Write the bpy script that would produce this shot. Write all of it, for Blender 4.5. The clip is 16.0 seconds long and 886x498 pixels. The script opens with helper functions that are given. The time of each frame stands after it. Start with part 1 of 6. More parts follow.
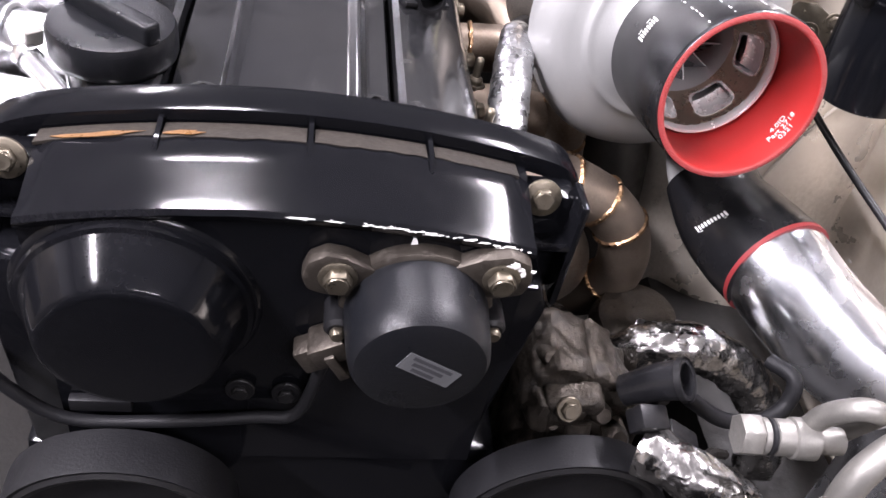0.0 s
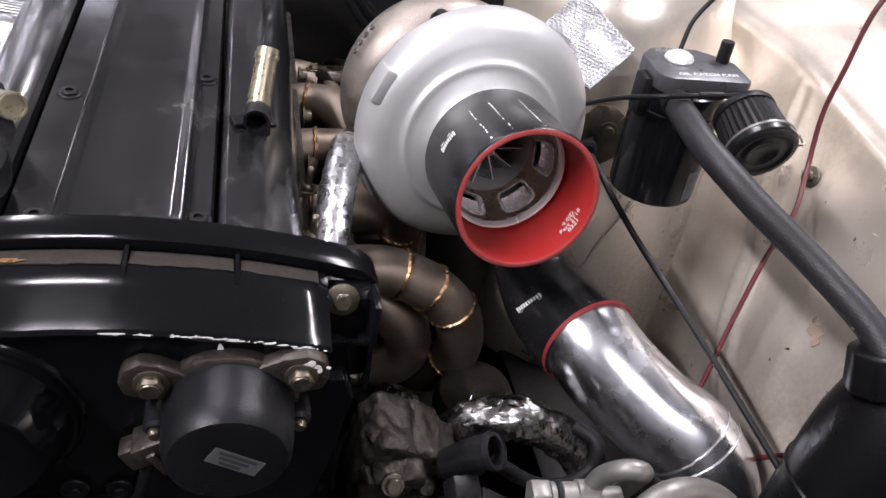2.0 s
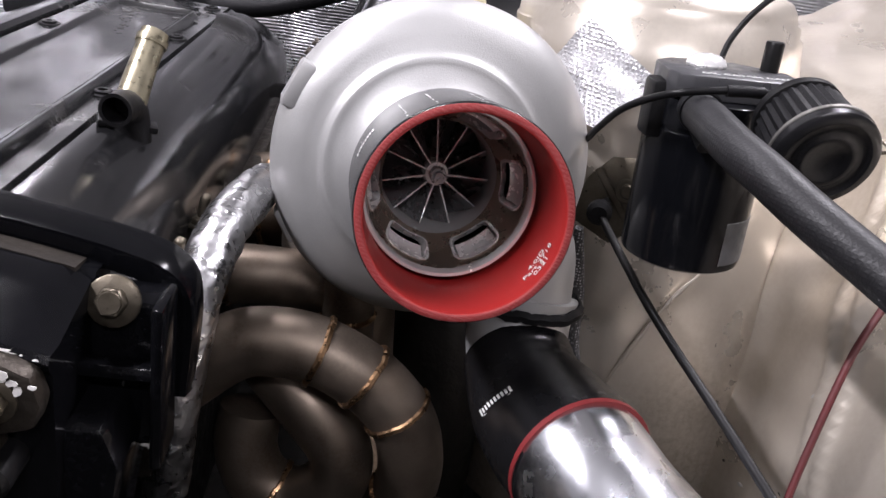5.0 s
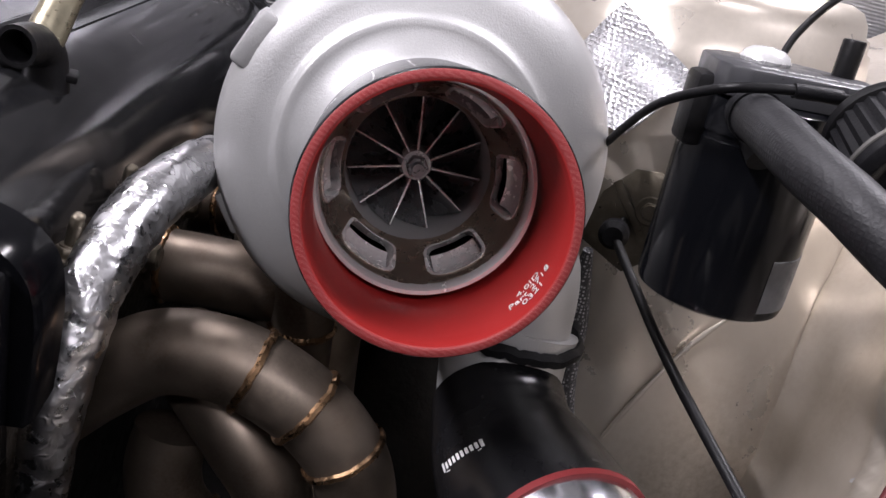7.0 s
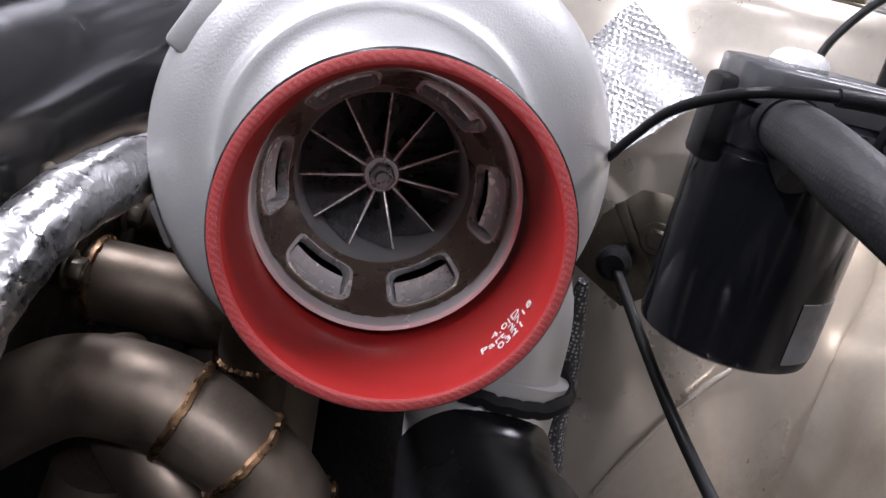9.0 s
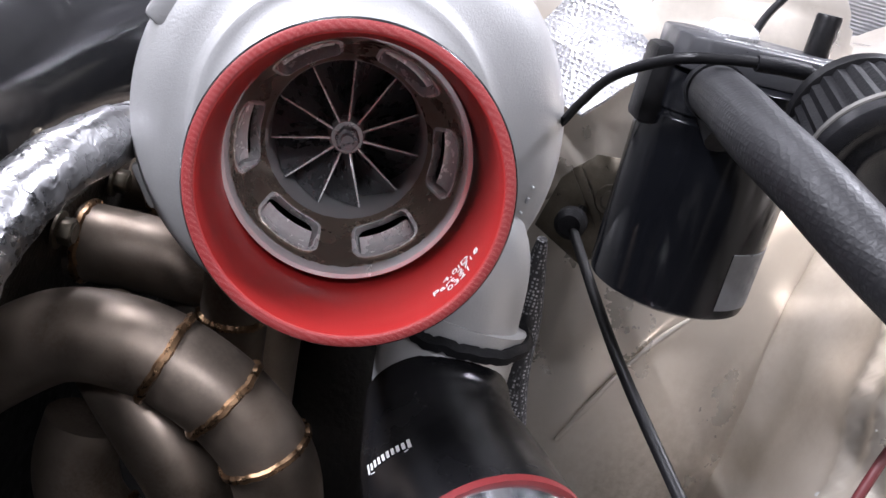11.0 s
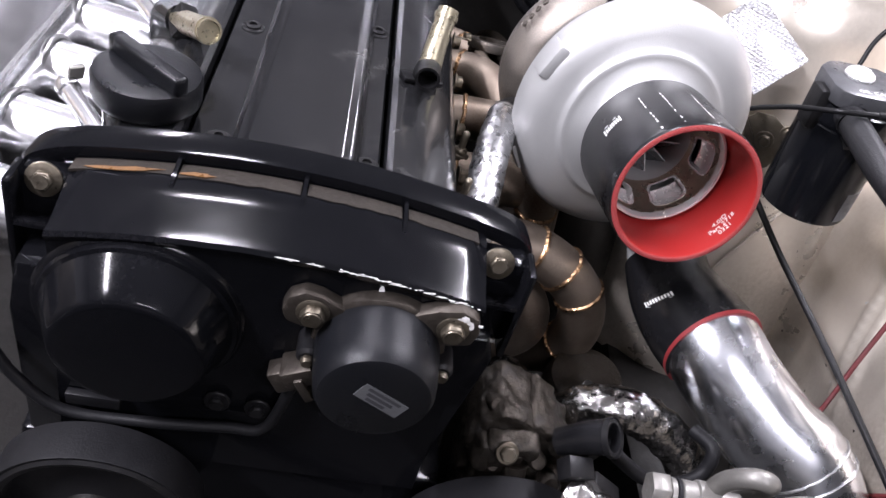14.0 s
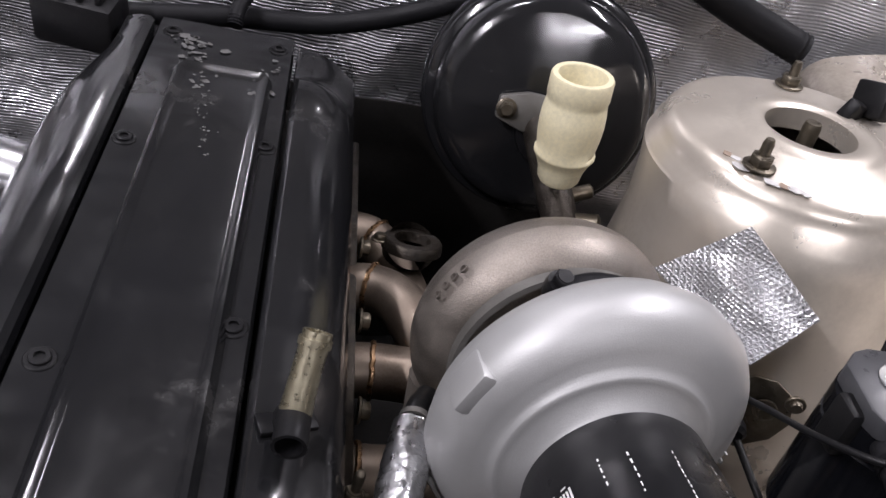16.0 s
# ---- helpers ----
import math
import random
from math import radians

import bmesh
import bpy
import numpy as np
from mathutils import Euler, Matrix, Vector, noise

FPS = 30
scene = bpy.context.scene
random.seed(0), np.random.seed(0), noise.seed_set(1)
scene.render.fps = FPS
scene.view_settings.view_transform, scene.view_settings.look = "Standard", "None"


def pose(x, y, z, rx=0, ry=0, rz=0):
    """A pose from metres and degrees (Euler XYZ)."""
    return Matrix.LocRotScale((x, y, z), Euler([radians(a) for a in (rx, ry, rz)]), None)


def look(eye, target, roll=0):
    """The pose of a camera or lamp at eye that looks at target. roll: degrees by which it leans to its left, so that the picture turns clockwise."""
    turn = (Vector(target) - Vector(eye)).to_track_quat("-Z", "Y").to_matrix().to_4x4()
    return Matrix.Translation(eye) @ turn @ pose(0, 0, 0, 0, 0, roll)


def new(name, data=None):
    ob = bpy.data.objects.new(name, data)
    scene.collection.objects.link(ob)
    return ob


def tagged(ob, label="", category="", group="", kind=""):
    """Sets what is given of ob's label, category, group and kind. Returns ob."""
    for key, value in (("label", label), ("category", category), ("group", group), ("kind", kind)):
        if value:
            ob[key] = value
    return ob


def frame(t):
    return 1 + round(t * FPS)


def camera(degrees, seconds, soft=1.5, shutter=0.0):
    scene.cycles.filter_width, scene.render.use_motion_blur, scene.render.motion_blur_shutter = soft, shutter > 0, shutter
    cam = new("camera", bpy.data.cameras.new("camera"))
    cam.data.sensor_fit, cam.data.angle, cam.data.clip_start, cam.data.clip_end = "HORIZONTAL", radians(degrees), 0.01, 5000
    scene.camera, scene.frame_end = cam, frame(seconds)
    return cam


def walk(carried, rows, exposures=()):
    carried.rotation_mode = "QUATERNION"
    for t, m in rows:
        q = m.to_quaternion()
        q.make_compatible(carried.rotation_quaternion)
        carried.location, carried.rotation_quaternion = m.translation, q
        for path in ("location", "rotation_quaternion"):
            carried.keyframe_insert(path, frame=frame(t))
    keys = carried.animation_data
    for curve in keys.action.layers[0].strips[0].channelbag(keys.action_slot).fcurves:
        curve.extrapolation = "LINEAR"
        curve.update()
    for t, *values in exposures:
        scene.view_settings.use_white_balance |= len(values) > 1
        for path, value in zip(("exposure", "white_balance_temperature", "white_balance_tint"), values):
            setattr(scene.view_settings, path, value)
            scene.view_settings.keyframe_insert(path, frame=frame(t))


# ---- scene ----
cam = camera(57.0, 16.0)
PATH = [
    (0, (0.003, -0.302, 1.167), (0.338, 1.128, -0.19), 12.6),
    (0.5, (0.017, -0.312, 1.193), (0.387, 1.151, -0.119), 12.1),
    (1, (-0.027, -0.352, 1.221), (0.449, 1.146, -0.015), 12.6),
    (1.5, (-0.028, -0.376, 1.241), (0.495, 1.134, 0.039), 12.5),
    (2, (0.058, -0.343, 1.234), (0.569, 1.17, 0.03), 13.4),
    (2.5, (0.111, -0.309, 1.232), (0.509, 1.235, 0.024), 13.1),
    (3, (0.156, -0.294, 1.177), (0.435, 1.296, -0.003), 10.4),
    (3.5, (0.184, -0.272, 1.104), (0.465, 1.362, -0.013), 9.5),
    (4, (0.194, -0.268, 1.084), (0.453, 1.506, 0.199), 8.4),
    (4.2, (0.207, -0.266, 1.078), (0.449, 1.538, 0.249), 8.7),
    (6.5, (0.224, -0.203, 1.047), (0.445, 1.613, 0.238), 12.7),
    (7, (0.243, -0.168, 1.029), (0.432, 1.656, 0.23), 15.1),
    (7.5, (0.249, -0.133, 1.018), (0.421, 1.709, 0.258), 16.5),
    (8, (0.255, -0.11, 1.012), (0.425, 1.732, 0.252), 16.9),
    (8.5, (0.258, -0.11, 1.01), (0.431, 1.733, 0.254), 16.9),
    (11, (0.274, -0.14, 1.016), (0.481, 1.682, 0.219), 17.0),
    (11.5, (0.261, -0.166, 1.032), (0.51, 1.618, 0.163), 17.6),
    (12, (0.243, -0.207, 1.056), (0.503, 1.552, 0.14), 17.9),
    (12.5, (0.191, -0.279, 1.098), (0.531, 1.337, -0.03), 18.8),
    (13, (0.164, -0.347, 1.182), (0.491, 1.216, -0.022), 18.3),
    (13.5, (0.123, -0.368, 1.217), (0.451, 1.131, -0.066), 18.7),
    (14, (0.008, -0.349, 1.219), (0.341, 1.156, -0.055), 18.6),
    (14.5, (-0.028, -0.315, 1.242), (0.419, 1.167, -0.024), 19.2),
    (15, (-0.023, -0.271, 1.277), (0.414, 1.223, 0.02), 18.1),
    (15.5, (0.026, -0.183, 1.295), (0.43, 1.33, 0.052), 17.0),
    (16, (0.055, -0.061, 1.273), (0.456, 1.454, 0.03), 17.1),
]
walk(cam, [(t, look(eye, target, roll)) for t, eye, target, roll in PATH], [(0, 1.18, 6500, 20), (0.5, 0.75, 6500, 19), (1.0, 0.3, 6500, 19), (2.0, 0.05, 6500, 18), (2.5, -0.05, 6500, 18), (4.0, 0.0, 6500, 17), (7.5, -0.12, 6500, 18), (8.5, -0.02, 6350, 17), (11.0, 0.48, 6150, 15), (11.5, 0.52, 6150, 15), (12.5, 0.62, 6150, 15), (13.5, 0.5, 6200, 17), (14.2, 0.45, 6350, 18), (15.0, 0.0, 6500, 18), (15.5, -0.45, 6500, 18), (16, -0.73, 6500, 17)])
# ---- light, world and exposure ----
world = bpy.data.worlds.new("garage_air")
scene.world = world
world.use_nodes = True
bg = world.node_tree.nodes["Background"]
bg.inputs[0].default_value = (0.75, 0.8, 0.9, 1)
bg.inputs[1].default_value = 0.02


def tube_light(x, y, z, length, power, along_y=False):
    """An unseen ceiling batten: a white tray with a glowing tube, and the light that it gives."""
    lamp = thing("ceiling_light", (x, y, z + 0.06), "unseen white fluorescent batten placed on the garage ceiling", "lamp", "ceiling battens")
    sx, sy = (0.09, length + 0.06) if along_y else (length + 0.06, 0.09)
    part("tray", box(sx, sy, 0.05, 0.008, pose(x, y, z + 0.05)), M["white_paint"], lamp)
    a, b = ((x, y - length / 2, z), (x, y + length / 2, z)) if along_y else ((x - length / 2, y, z), (x + length / 2, y, z))
    part("tube", tube([a, b], 0.014, 10, steps=2), M["glow"], lamp)
    data = bpy.data.lights.new("batten_light", "AREA")
    data.shape, data.size, data.size_y, data.energy, data.color = "RECTANGLE", sx, sy, power, (0.95, 0.95, 1.0)
    ob = new("batten_light", data)
    ob.matrix_world = pose(x, y, z - 0.03)


# ---- mesh tools ----
def thing(name, base, label, category, group="", kind=""):
    ob = new(name)
    ob.empty_display_size = 0.02
    ob.location = base
    return tagged(ob, label, category, group, kind)


def world_at(ob):
    v = Vector(ob.location)
    while ob.parent:
        ob = ob.parent
        v += Vector(ob.location)
    return v


def part(name, bm, material, parent=None, label="", angle=38, flat=False):
    """Links a bmesh, built in world places, as one mesh object under its parent."""
    bmesh.ops.recalc_face_normals(bm, faces=bm.faces)
    if parent:
        bmesh.ops.translate(bm, verts=bm.verts, vec=-world_at(parent))
    me = bpy.data.meshes.new(name)
    bm.to_mesh(me)
    bm.free()
    if not flat:
        me.shade_smooth()
        me.set_sharp_from_angle(angle=radians(angle))
    me.materials.append(material)
    ob = new(name, me)
    ob.parent = parent
    if label:
        ob["label"] = label
    return ob


def structure(name, bm, material, label, category, angle=38):
    return tagged(part(name, bm, material, None, "", angle), label, category, "", "structure")


def join(*bms):
    out = bms[0]
    for b in bms[1:]:
        me = bpy.data.meshes.new("tmp")
        b.to_mesh(me)
        b.free()
        out.from_mesh(me)
        bpy.data.meshes.remove(me)
    return out


def box(sx, sy, sz, bevel=0.0, m=None, seg=2):
    bm = bmesh.new()
    bmesh.ops.create_cube(bm, size=1)
    bmesh.ops.scale(bm, vec=(sx, sy, sz), verts=bm.verts)
    if bevel:
        bmesh.ops.bevel(bm, geom=list(bm.edges), offset=bevel, segments=seg, profile=0.5, affect="EDGES")
    if m is not None:
        bmesh.ops.transform(bm, matrix=m, verts=bm.verts)
    return bm


def aim(origin, way):
    """A pose whose z runs along way."""
    return Matrix.Translation(origin) @ Vector(way).to_track_quat("Z", "Y").to_matrix().to_4x4()


def lathe(profile, m, seg=40, arc=360.0, squash=None):
    """Turns a profile of (radius, height) about z, then lays it at m."""
    bm = bmesh.new()
    full = arc >= 359.9
    n = seg if full else seg + 1
    rings = []
    for r, h in profile:
        if r < 1e-6:
            rings.append([bm.verts.new(m @ Vector((0, 0, h)))])
            continue
        ring = []
        for i in range(n):
            a = radians(arc) * i / seg
            k = squash(a, r, h) if squash else (1, 0)
            ring.append(bm.verts.new(m @ Vector((r * k[0] * math.cos(a), r * k[0] * math.sin(a), h + k[1]))))
        rings.append(ring)
    for p, q in zip(rings, rings[1:]):
        for i in range(seg):
            j = (i + 1) % n
            if len(p) == 1 and len(q) == 1:
                continue
            if len(p) == 1:
                bm.faces.new((p[0], q[i], q[j]))
            elif len(q) == 1:
                bm.faces.new((p[i], q[0], p[j]))
            else:
                bm.faces.new((p[i], q[i], q[j], p[j]))
    return bm


def curve(points, steps=8):
    """Catmull-Rom samples through points."""
    p = [Vector(q) for q in points]
    p = [2 * p[0] - p[1]] + p + [2 * p[-1] - p[-2]]
    out = []
    for i in range(1, len(p) - 2):
        for k in range(steps):
            t = k / steps
            a, b, c, d = p[i - 1], p[i], p[i + 1], p[i + 2]
            out.append(0.5 * (2 * b + (c - a) * t + (2 * a - 5 * b + 4 * c - d) * t * t + (3 * b - a - 3 * c + d) * t ** 3))
    out.append(p[-2])
    return out


def tube(points, radius, seg=14, steps=8, caps=True, crumple=0.0, grain=60.0, bore=0.0, ends=None):
    """A round bar or hose along a smooth line. radius: a number or a list spread along it. crumple: uneven skin. bore: an open
    hole of that radius at the last end."""
    line = curve(points, steps)
    n = len(line)
    radii = [radius] if not isinstance(radius, (list, tuple)) else list(radius)
    bm = bmesh.new()
    rings, side = [], None
    for i, c in enumerate(line):
        d = (line[min(i + 1, n - 1)] - line[max(i - 1, 0)]).normalized()
        if side is None:
            side = d.orthogonal().normalized()
        side = (side - d * side.dot(d)).normalized()
        up = d.cross(side)
        f = i / max(n - 1, 1) * (len(radii) - 1)
        k = min(int(f), max(len(radii) - 2, 0))
        r = radii[0] if len(radii) == 1 else radii[k] + (radii[k + 1] - radii[k]) * (f - k)
        ring = []
        for j in range(seg):
            a = 2 * math.pi * j / seg
            w = side * math.cos(a) + up * math.sin(a)
            q = c + w * r
            if crumple:
                q += w * crumple * (noise.noise(q * grain) + 0.6 * noise.noise(q * grain * 2.7) + 0.35 * abs(noise.noise(q * grain * 6.1)))
            ring.append(bm.verts.new(q))
        rings.append(ring)
    for p, q in zip(rings, rings[1:]):
        for j in range(seg):
            bm.faces.new((p[j], p[(j + 1) % seg], q[(j + 1) % seg], q[j]))
    if caps:
        bm.faces.new(rings[0][::-1])
        if not bore:
            bm.faces.new(rings[-1])
    if bore:
        d = (line[-1] - line[-2]).normalized()
        c = line[-1]
        inner = [bm.verts.new(c + (v.co - c).normalized() * bore) for v in rings[-1]]
        deep = [bm.verts.new(v.co - d * bore * 2.5) for v in inner]
        for j in range(seg):
            k = (j + 1) % seg
            bm.faces.new((rings[-1][j], rings[-1][k], inner[k], inner[j]))
            bm.faces.new((inner[j], inner[k], deep[k], deep[j]))
        bm.faces.new(deep)
    return bm


def prism(outline, depth, m, bevel=0.0, seg=2):
    """A flat outline in x, y given thickness along z, laid at m."""
    bm = bmesh.new()
    vs = [bm.verts.new((x, y, 0)) for x, y in outline]
    face = bm.faces.new(vs)
    top = bmesh.ops.extrude_face_region(bm, geom=[face])["geom"]
    bmesh.ops.translate(bm, vec=(0, 0, depth), verts=[g for g in top if isinstance(g, bmesh.types.BMVert)])
    if bevel:
        bmesh.ops.bevel(bm, geom=[e for e in bm.edges], offset=bevel, segments=seg, profile=0.5, affect="EDGES", clamp_overlap=True)
    bmesh.ops.transform(bm, matrix=m, verts=bm.verts)
    return bm


def loft(sections, close=True):
    """Skins a row of sections of equal length; closed at both ends."""
    bm = bmesh.new()
    rows = [[bm.verts.new(p) for p in s] for s in sections]
    n = len(rows[0])
    for p, q in zip(rows, rows[1:]):
        for i in range(n if close else n - 1):
            j = (i + 1) % n
            bm.faces.new((p[i], p[j], q[j], q[i]))
    if close:
        bm.faces.new(rows[0][::-1])
        bm.faces.new(rows[-1])
    return bm


def sheet(point, nu, nv, thick=0.0015):
    """A skin over point(u, v), u and v from 0 to 1, with thickness behind it."""
    grid = [[Vector(point(i / nu, j / nv)) for j in range(nv + 1)] for i in range(nu + 1)]
    bm = bmesh.new()
    front = [[bm.verts.new(p) for p in row] for row in grid]
    back = []
    for i in range(nu + 1):
        row = []
        for j in range(nv + 1):
            du = grid[min(i + 1, nu)][j] - grid[max(i - 1, 0)][j]
            dv = grid[i][min(j + 1, nv)] - grid[i][max(j - 1, 0)]
            row.append(bm.verts.new(grid[i][j] - du.cross(dv).normalized() * thick))
        back.append(row)
    for i in range(nu):
        for j in range(nv):
            bm.faces.new((front[i][j], front[i + 1][j], front[i + 1][j + 1], front[i][j + 1]))
            bm.faces.new((back[i][j], back[i][j + 1], back[i + 1][j + 1], back[i + 1][j]))
    for i in range(nu):
        for j in (0, nv):
            bm.faces.new((front[i][j], back[i][j], back[i + 1][j], front[i + 1][j]))
    for j in range(nv):
        for i in (0, nu):
            bm.faces.new((front[i][j], front[i][j + 1], back[i][j + 1], back[i][j]))
    return bm


def hexa(r, h, m, bevel=0.0006):
    return prism([(r * math.cos(math.pi / 3 * i), r * math.sin(math.pi / 3 * i)) for i in range(6)], h, m, bevel, 1)


def bolt(name, parent, place, way, r, h, material, washer=0.0, socket=0.0):
    """A hexagon bolt, or a cap bolt with a socket, standing on place along way."""
    m = aim(place, way)
    if socket:
        bm = lathe([(0, h - socket * 0.9), (socket, h - socket * 0.9), (socket, h), (r * 0.9, h), (r, h * 0.85), (r, 0), (0, 0)], m, 16)
    else:
        bm = hexa(r, h, m)
        bm = join(bm, lathe([(0, h + 0.0008), (r * 0.7, h + 0.0008), (r * 0.78, h - 0.0004)], m, 16))
    head = part(name, bm, material, parent)
    if washer:
        part("washer", lathe([(0, 0.0), (washer, 0.0), (washer, 0.0014), (washer * 0.92, 0.002), (0, 0.002)], m, 20), material, head)
    return head


def letters(text, size, place, depth=0.0003):
    """Raised writing as a mesh; place maps flat (x, y, z) to the world."""
    data = bpy.data.curves.new("writing", "FONT")
    data.body, data.size, data.extrude, data.align_x, data.align_y = text, size, depth, "CENTER", "CENTER"
    data.resolution_u = 2
    ob = bpy.data.objects.new("writing", data)
    scene.collection.objects.link(ob)
    bpy.context.view_layer.update()
    me = bpy.data.meshes.new_from_object(ob.evaluated_get(bpy.context.evaluated_depsgraph_get()))
    bm = bmesh.new()
    bm.from_mesh(me)
    bpy.data.meshes.remove(me)
    bpy.data.objects.remove(ob)
    bpy.data.curves.remove(data)
    for v in bm.verts:
        v.co = place(v.co)
    return bm


def lumpy(bm, cuts, amount, scale):
    """Roughens a form like sand-cast metal."""
    bmesh.ops.triangulate(bm, faces=bm.faces)
    for _ in range(cuts):
        bmesh.ops.subdivide_edges(bm, edges=[e for e in bm.edges if e.calc_length() > 0.005], cuts=1)
        bmesh.ops.triangulate(bm, faces=bm.faces)
    bm.normal_update()
    for v in bm.verts:
        v.co += v.normal * amount * (noise.noise(v.co * scale) + 0.5 * noise.noise(v.co * scale * 2.3))
    return bm


# ---- materials ----
M = {}


def surface(name, base, other=None, rough=0.5, metal=0.0, stain=8.0, grain=120.0, bump=0.15, spread=0.15, spec=0.5, coat=0.0,
            dirt=None, dirt_amount=0.5, dirt_scale=14.0, fine=0.12, stretch=None, bump_scale=None, random_tint=0.0, distance=0.001):
    """A procedural surface: two scales of colour, uneven gloss, dirt in patches and fine relief."""
    mat = bpy.data.materials.new(name)
    mat.use_nodes = True
    t = mat.node_tree
    b = t.nodes["Principled BSDF"]
    N = lambda kind: t.nodes.new("ShaderNode" + kind)
    co = N("TexCoord")
    src = co.outputs["Object"]
    if stretch:
        mp = N("Mapping")
        mp.inputs["Scale"].default_value = stretch
        t.links.new(src, mp.inputs["Vector"])
        src = mp.outputs["Vector"]

    def cloud(scale, detail=6.0, rough_=0.6):
        n = N("TexNoise")
        n.inputs["Scale"].default_value, n.inputs["Detail"].default_value, n.inputs["Roughness"].default_value = scale, detail, rough_
        t.links.new(src, n.inputs["Vector"])
        return n.outputs["Fac"]

    def ramp(fac, a, c):
        r = N("MapRange")
        r.inputs["From Min"].default_value, r.inputs["From Max"].default_value = a, c
        t.links.new(fac, r.inputs["Value"])
        return r.outputs["Result"]

    def blend(fac, a, c, kind="MIX"):
        mx = N("Mix")
        mx.data_type, mx.blend_type = "RGBA", kind
        for sock, val in ((mx.inputs[0], fac), (mx.inputs[6], a), (mx.inputs[7], c)):
            if isinstance(val, (tuple, list)):
                sock.default_value = (*val[:3], 1)
            elif isinstance(val, (int, float)):
                sock.default_value = val
            else:
                t.links.new(val, sock)
        return mx.outputs[2]

    large, small = cloud(stain), cloud(grain, 4.0)
    colour = blend(ramp(large, 0.35, 0.65), base, other or tuple(c * 0.8 for c in base))
    colour = blend(ramp(small, 0.3, 0.75), colour, tuple(max(0, c * (1 - 2 * fine)) for c in base))
    gloss = ramp(large, 0.3, 0.7)
    rr = N("MapRange")
    rr.inputs["To Min"].default_value, rr.inputs["To Max"].default_value = max(0.02, rough - spread), min(1, rough + spread)
    t.links.new(cloud(stain * 3.3, 8.0), rr.inputs["Value"])
    rr.inputs["From Min"].default_value, rr.inputs["From Max"].default_value = 0.3, 0.7
    roughness = rr.outputs["Result"]
    if dirt:
        patch = ramp(cloud(dirt_scale, 9.0, 0.7), 0.78 - 0.45 * dirt_amount, 0.86 - 0.3 * dirt_amount)
        colour = blend(patch, colour, dirt)
        ad = N("Math")
        ad.operation, ad.use_clamp = "MULTIPLY_ADD", True
        t.links.new(patch, ad.inputs[0])
        ad.inputs[1].default_value = 0.3
        t.links.new(roughness, ad.inputs[2])
        roughness = ad.outputs[0]
        if metal:
            mm = N("MapRange")
            mm.inputs["To Min"].default_value, mm.inputs["To Max"].default_value = metal, metal * 0.35
            t.links.new(patch, mm.inputs["Value"])
            t.links.new(mm.outputs["Result"], b.inputs["Metallic"])
    t.links.new(colour, b.inputs["Base Color"])
    t.links.new(roughness, b.inputs["Roughness"])
    if not (dirt and metal):
        b.inputs["Metallic"].default_value = metal
    b.inputs["Specular IOR Level"].default_value = spec
    b.inputs["Coat Weight"].default_value = coat
    b.inputs["Coat Roughness"].default_value = 0.06
    if bump:
        bp = N("Bump")
        bp.inputs["Strength"].default_value, bp.inputs["Distance"].default_value = bump, distance
        t.links.new(cloud(bump_scale or grain, 5.0) if bump_scale else small, bp.inputs["Height"])
        t.links.new(bp.outputs["Normal"], b.inputs["Normal"])
    M[name] = mat
    return mat


def glowing(name, colour, strength):
    mat = bpy.data.materials.new(name)
    mat.use_nodes = True
    b = mat.node_tree.nodes["Principled BSDF"]
    b.inputs["Base Color"].default_value = (0.9, 0.9, 0.9, 1)
    b.inputs["Emission Color"].default_value = (*colour, 1)
    b.inputs["Emission Strength"].default_value = strength
    M[name] = mat


surface("white_paint", (0.74, 0.74, 0.75), rough=0.5)
glowing("glow", (1.0, 0.97, 0.93), 12.0)
surface("garage_wall", (0.42, 0.42, 0.43), (0.36, 0.36, 0.37), 0.8, stain=1.2, grain=30)
surface("concrete", (0.32, 0.31, 0.29), (0.24, 0.235, 0.22), 0.75, stain=2, grain=50, dirt=(0.09, 0.085, 0.08), dirt_amount=0.4, dirt_scale=3)
surface("gloss_black", (0.008, 0.0083, 0.0095), (0.013, 0.0128, 0.0128), 0.15, stain=6, grain=260, bump=0.02, spread=0.09, spec=0.6,
        dirt=(0.03, 0.029, 0.028), dirt_amount=0.42, dirt_scale=9)
surface("cover_black", (0.003, 0.0032, 0.004), (0.005, 0.005, 0.006), 0.13, stain=7, grain=320, bump=0.02, spread=0.05, spec=0.14,
        dirt=(0.014, 0.0125, 0.0115), dirt_amount=0.16, dirt_scale=18)
surface("dull_black", (0.006, 0.006, 0.007), (0.009, 0.0085, 0.008), 0.45, spec=0.18, grain=300, bump=0.2, dirt=(0.03, 0.028, 0.026), dirt_amount=0.22, dirt_scale=40)
surface("black_plastic", (0.005, 0.0055, 0.007), (0.008, 0.008, 0.0085), 0.32, spec=0.18, grain=900, bump=0.25, spread=0.08, dirt=(0.06, 0.057, 0.053), dirt_amount=0.15, dirt_scale=60)
surface("rubber", (0.007, 0.007, 0.008), (0.011, 0.011, 0.012), 0.5, spec=0.14, grain=700, bump=0.3, dirt=(0.035, 0.033, 0.031), dirt_amount=0.12, dirt_scale=70)
surface("silicone_black", (0.007, 0.007, 0.008), (0.011, 0.011, 0.012), 0.25, grain=1400, bump=0.1, spread=0.06, spec=0.38)
surface("silicone_red", (0.37, 0.020, 0.018), (0.30, 0.016, 0.015), 0.45, grain=1100, bump=0.18, spread=0.06, fine=0.06)
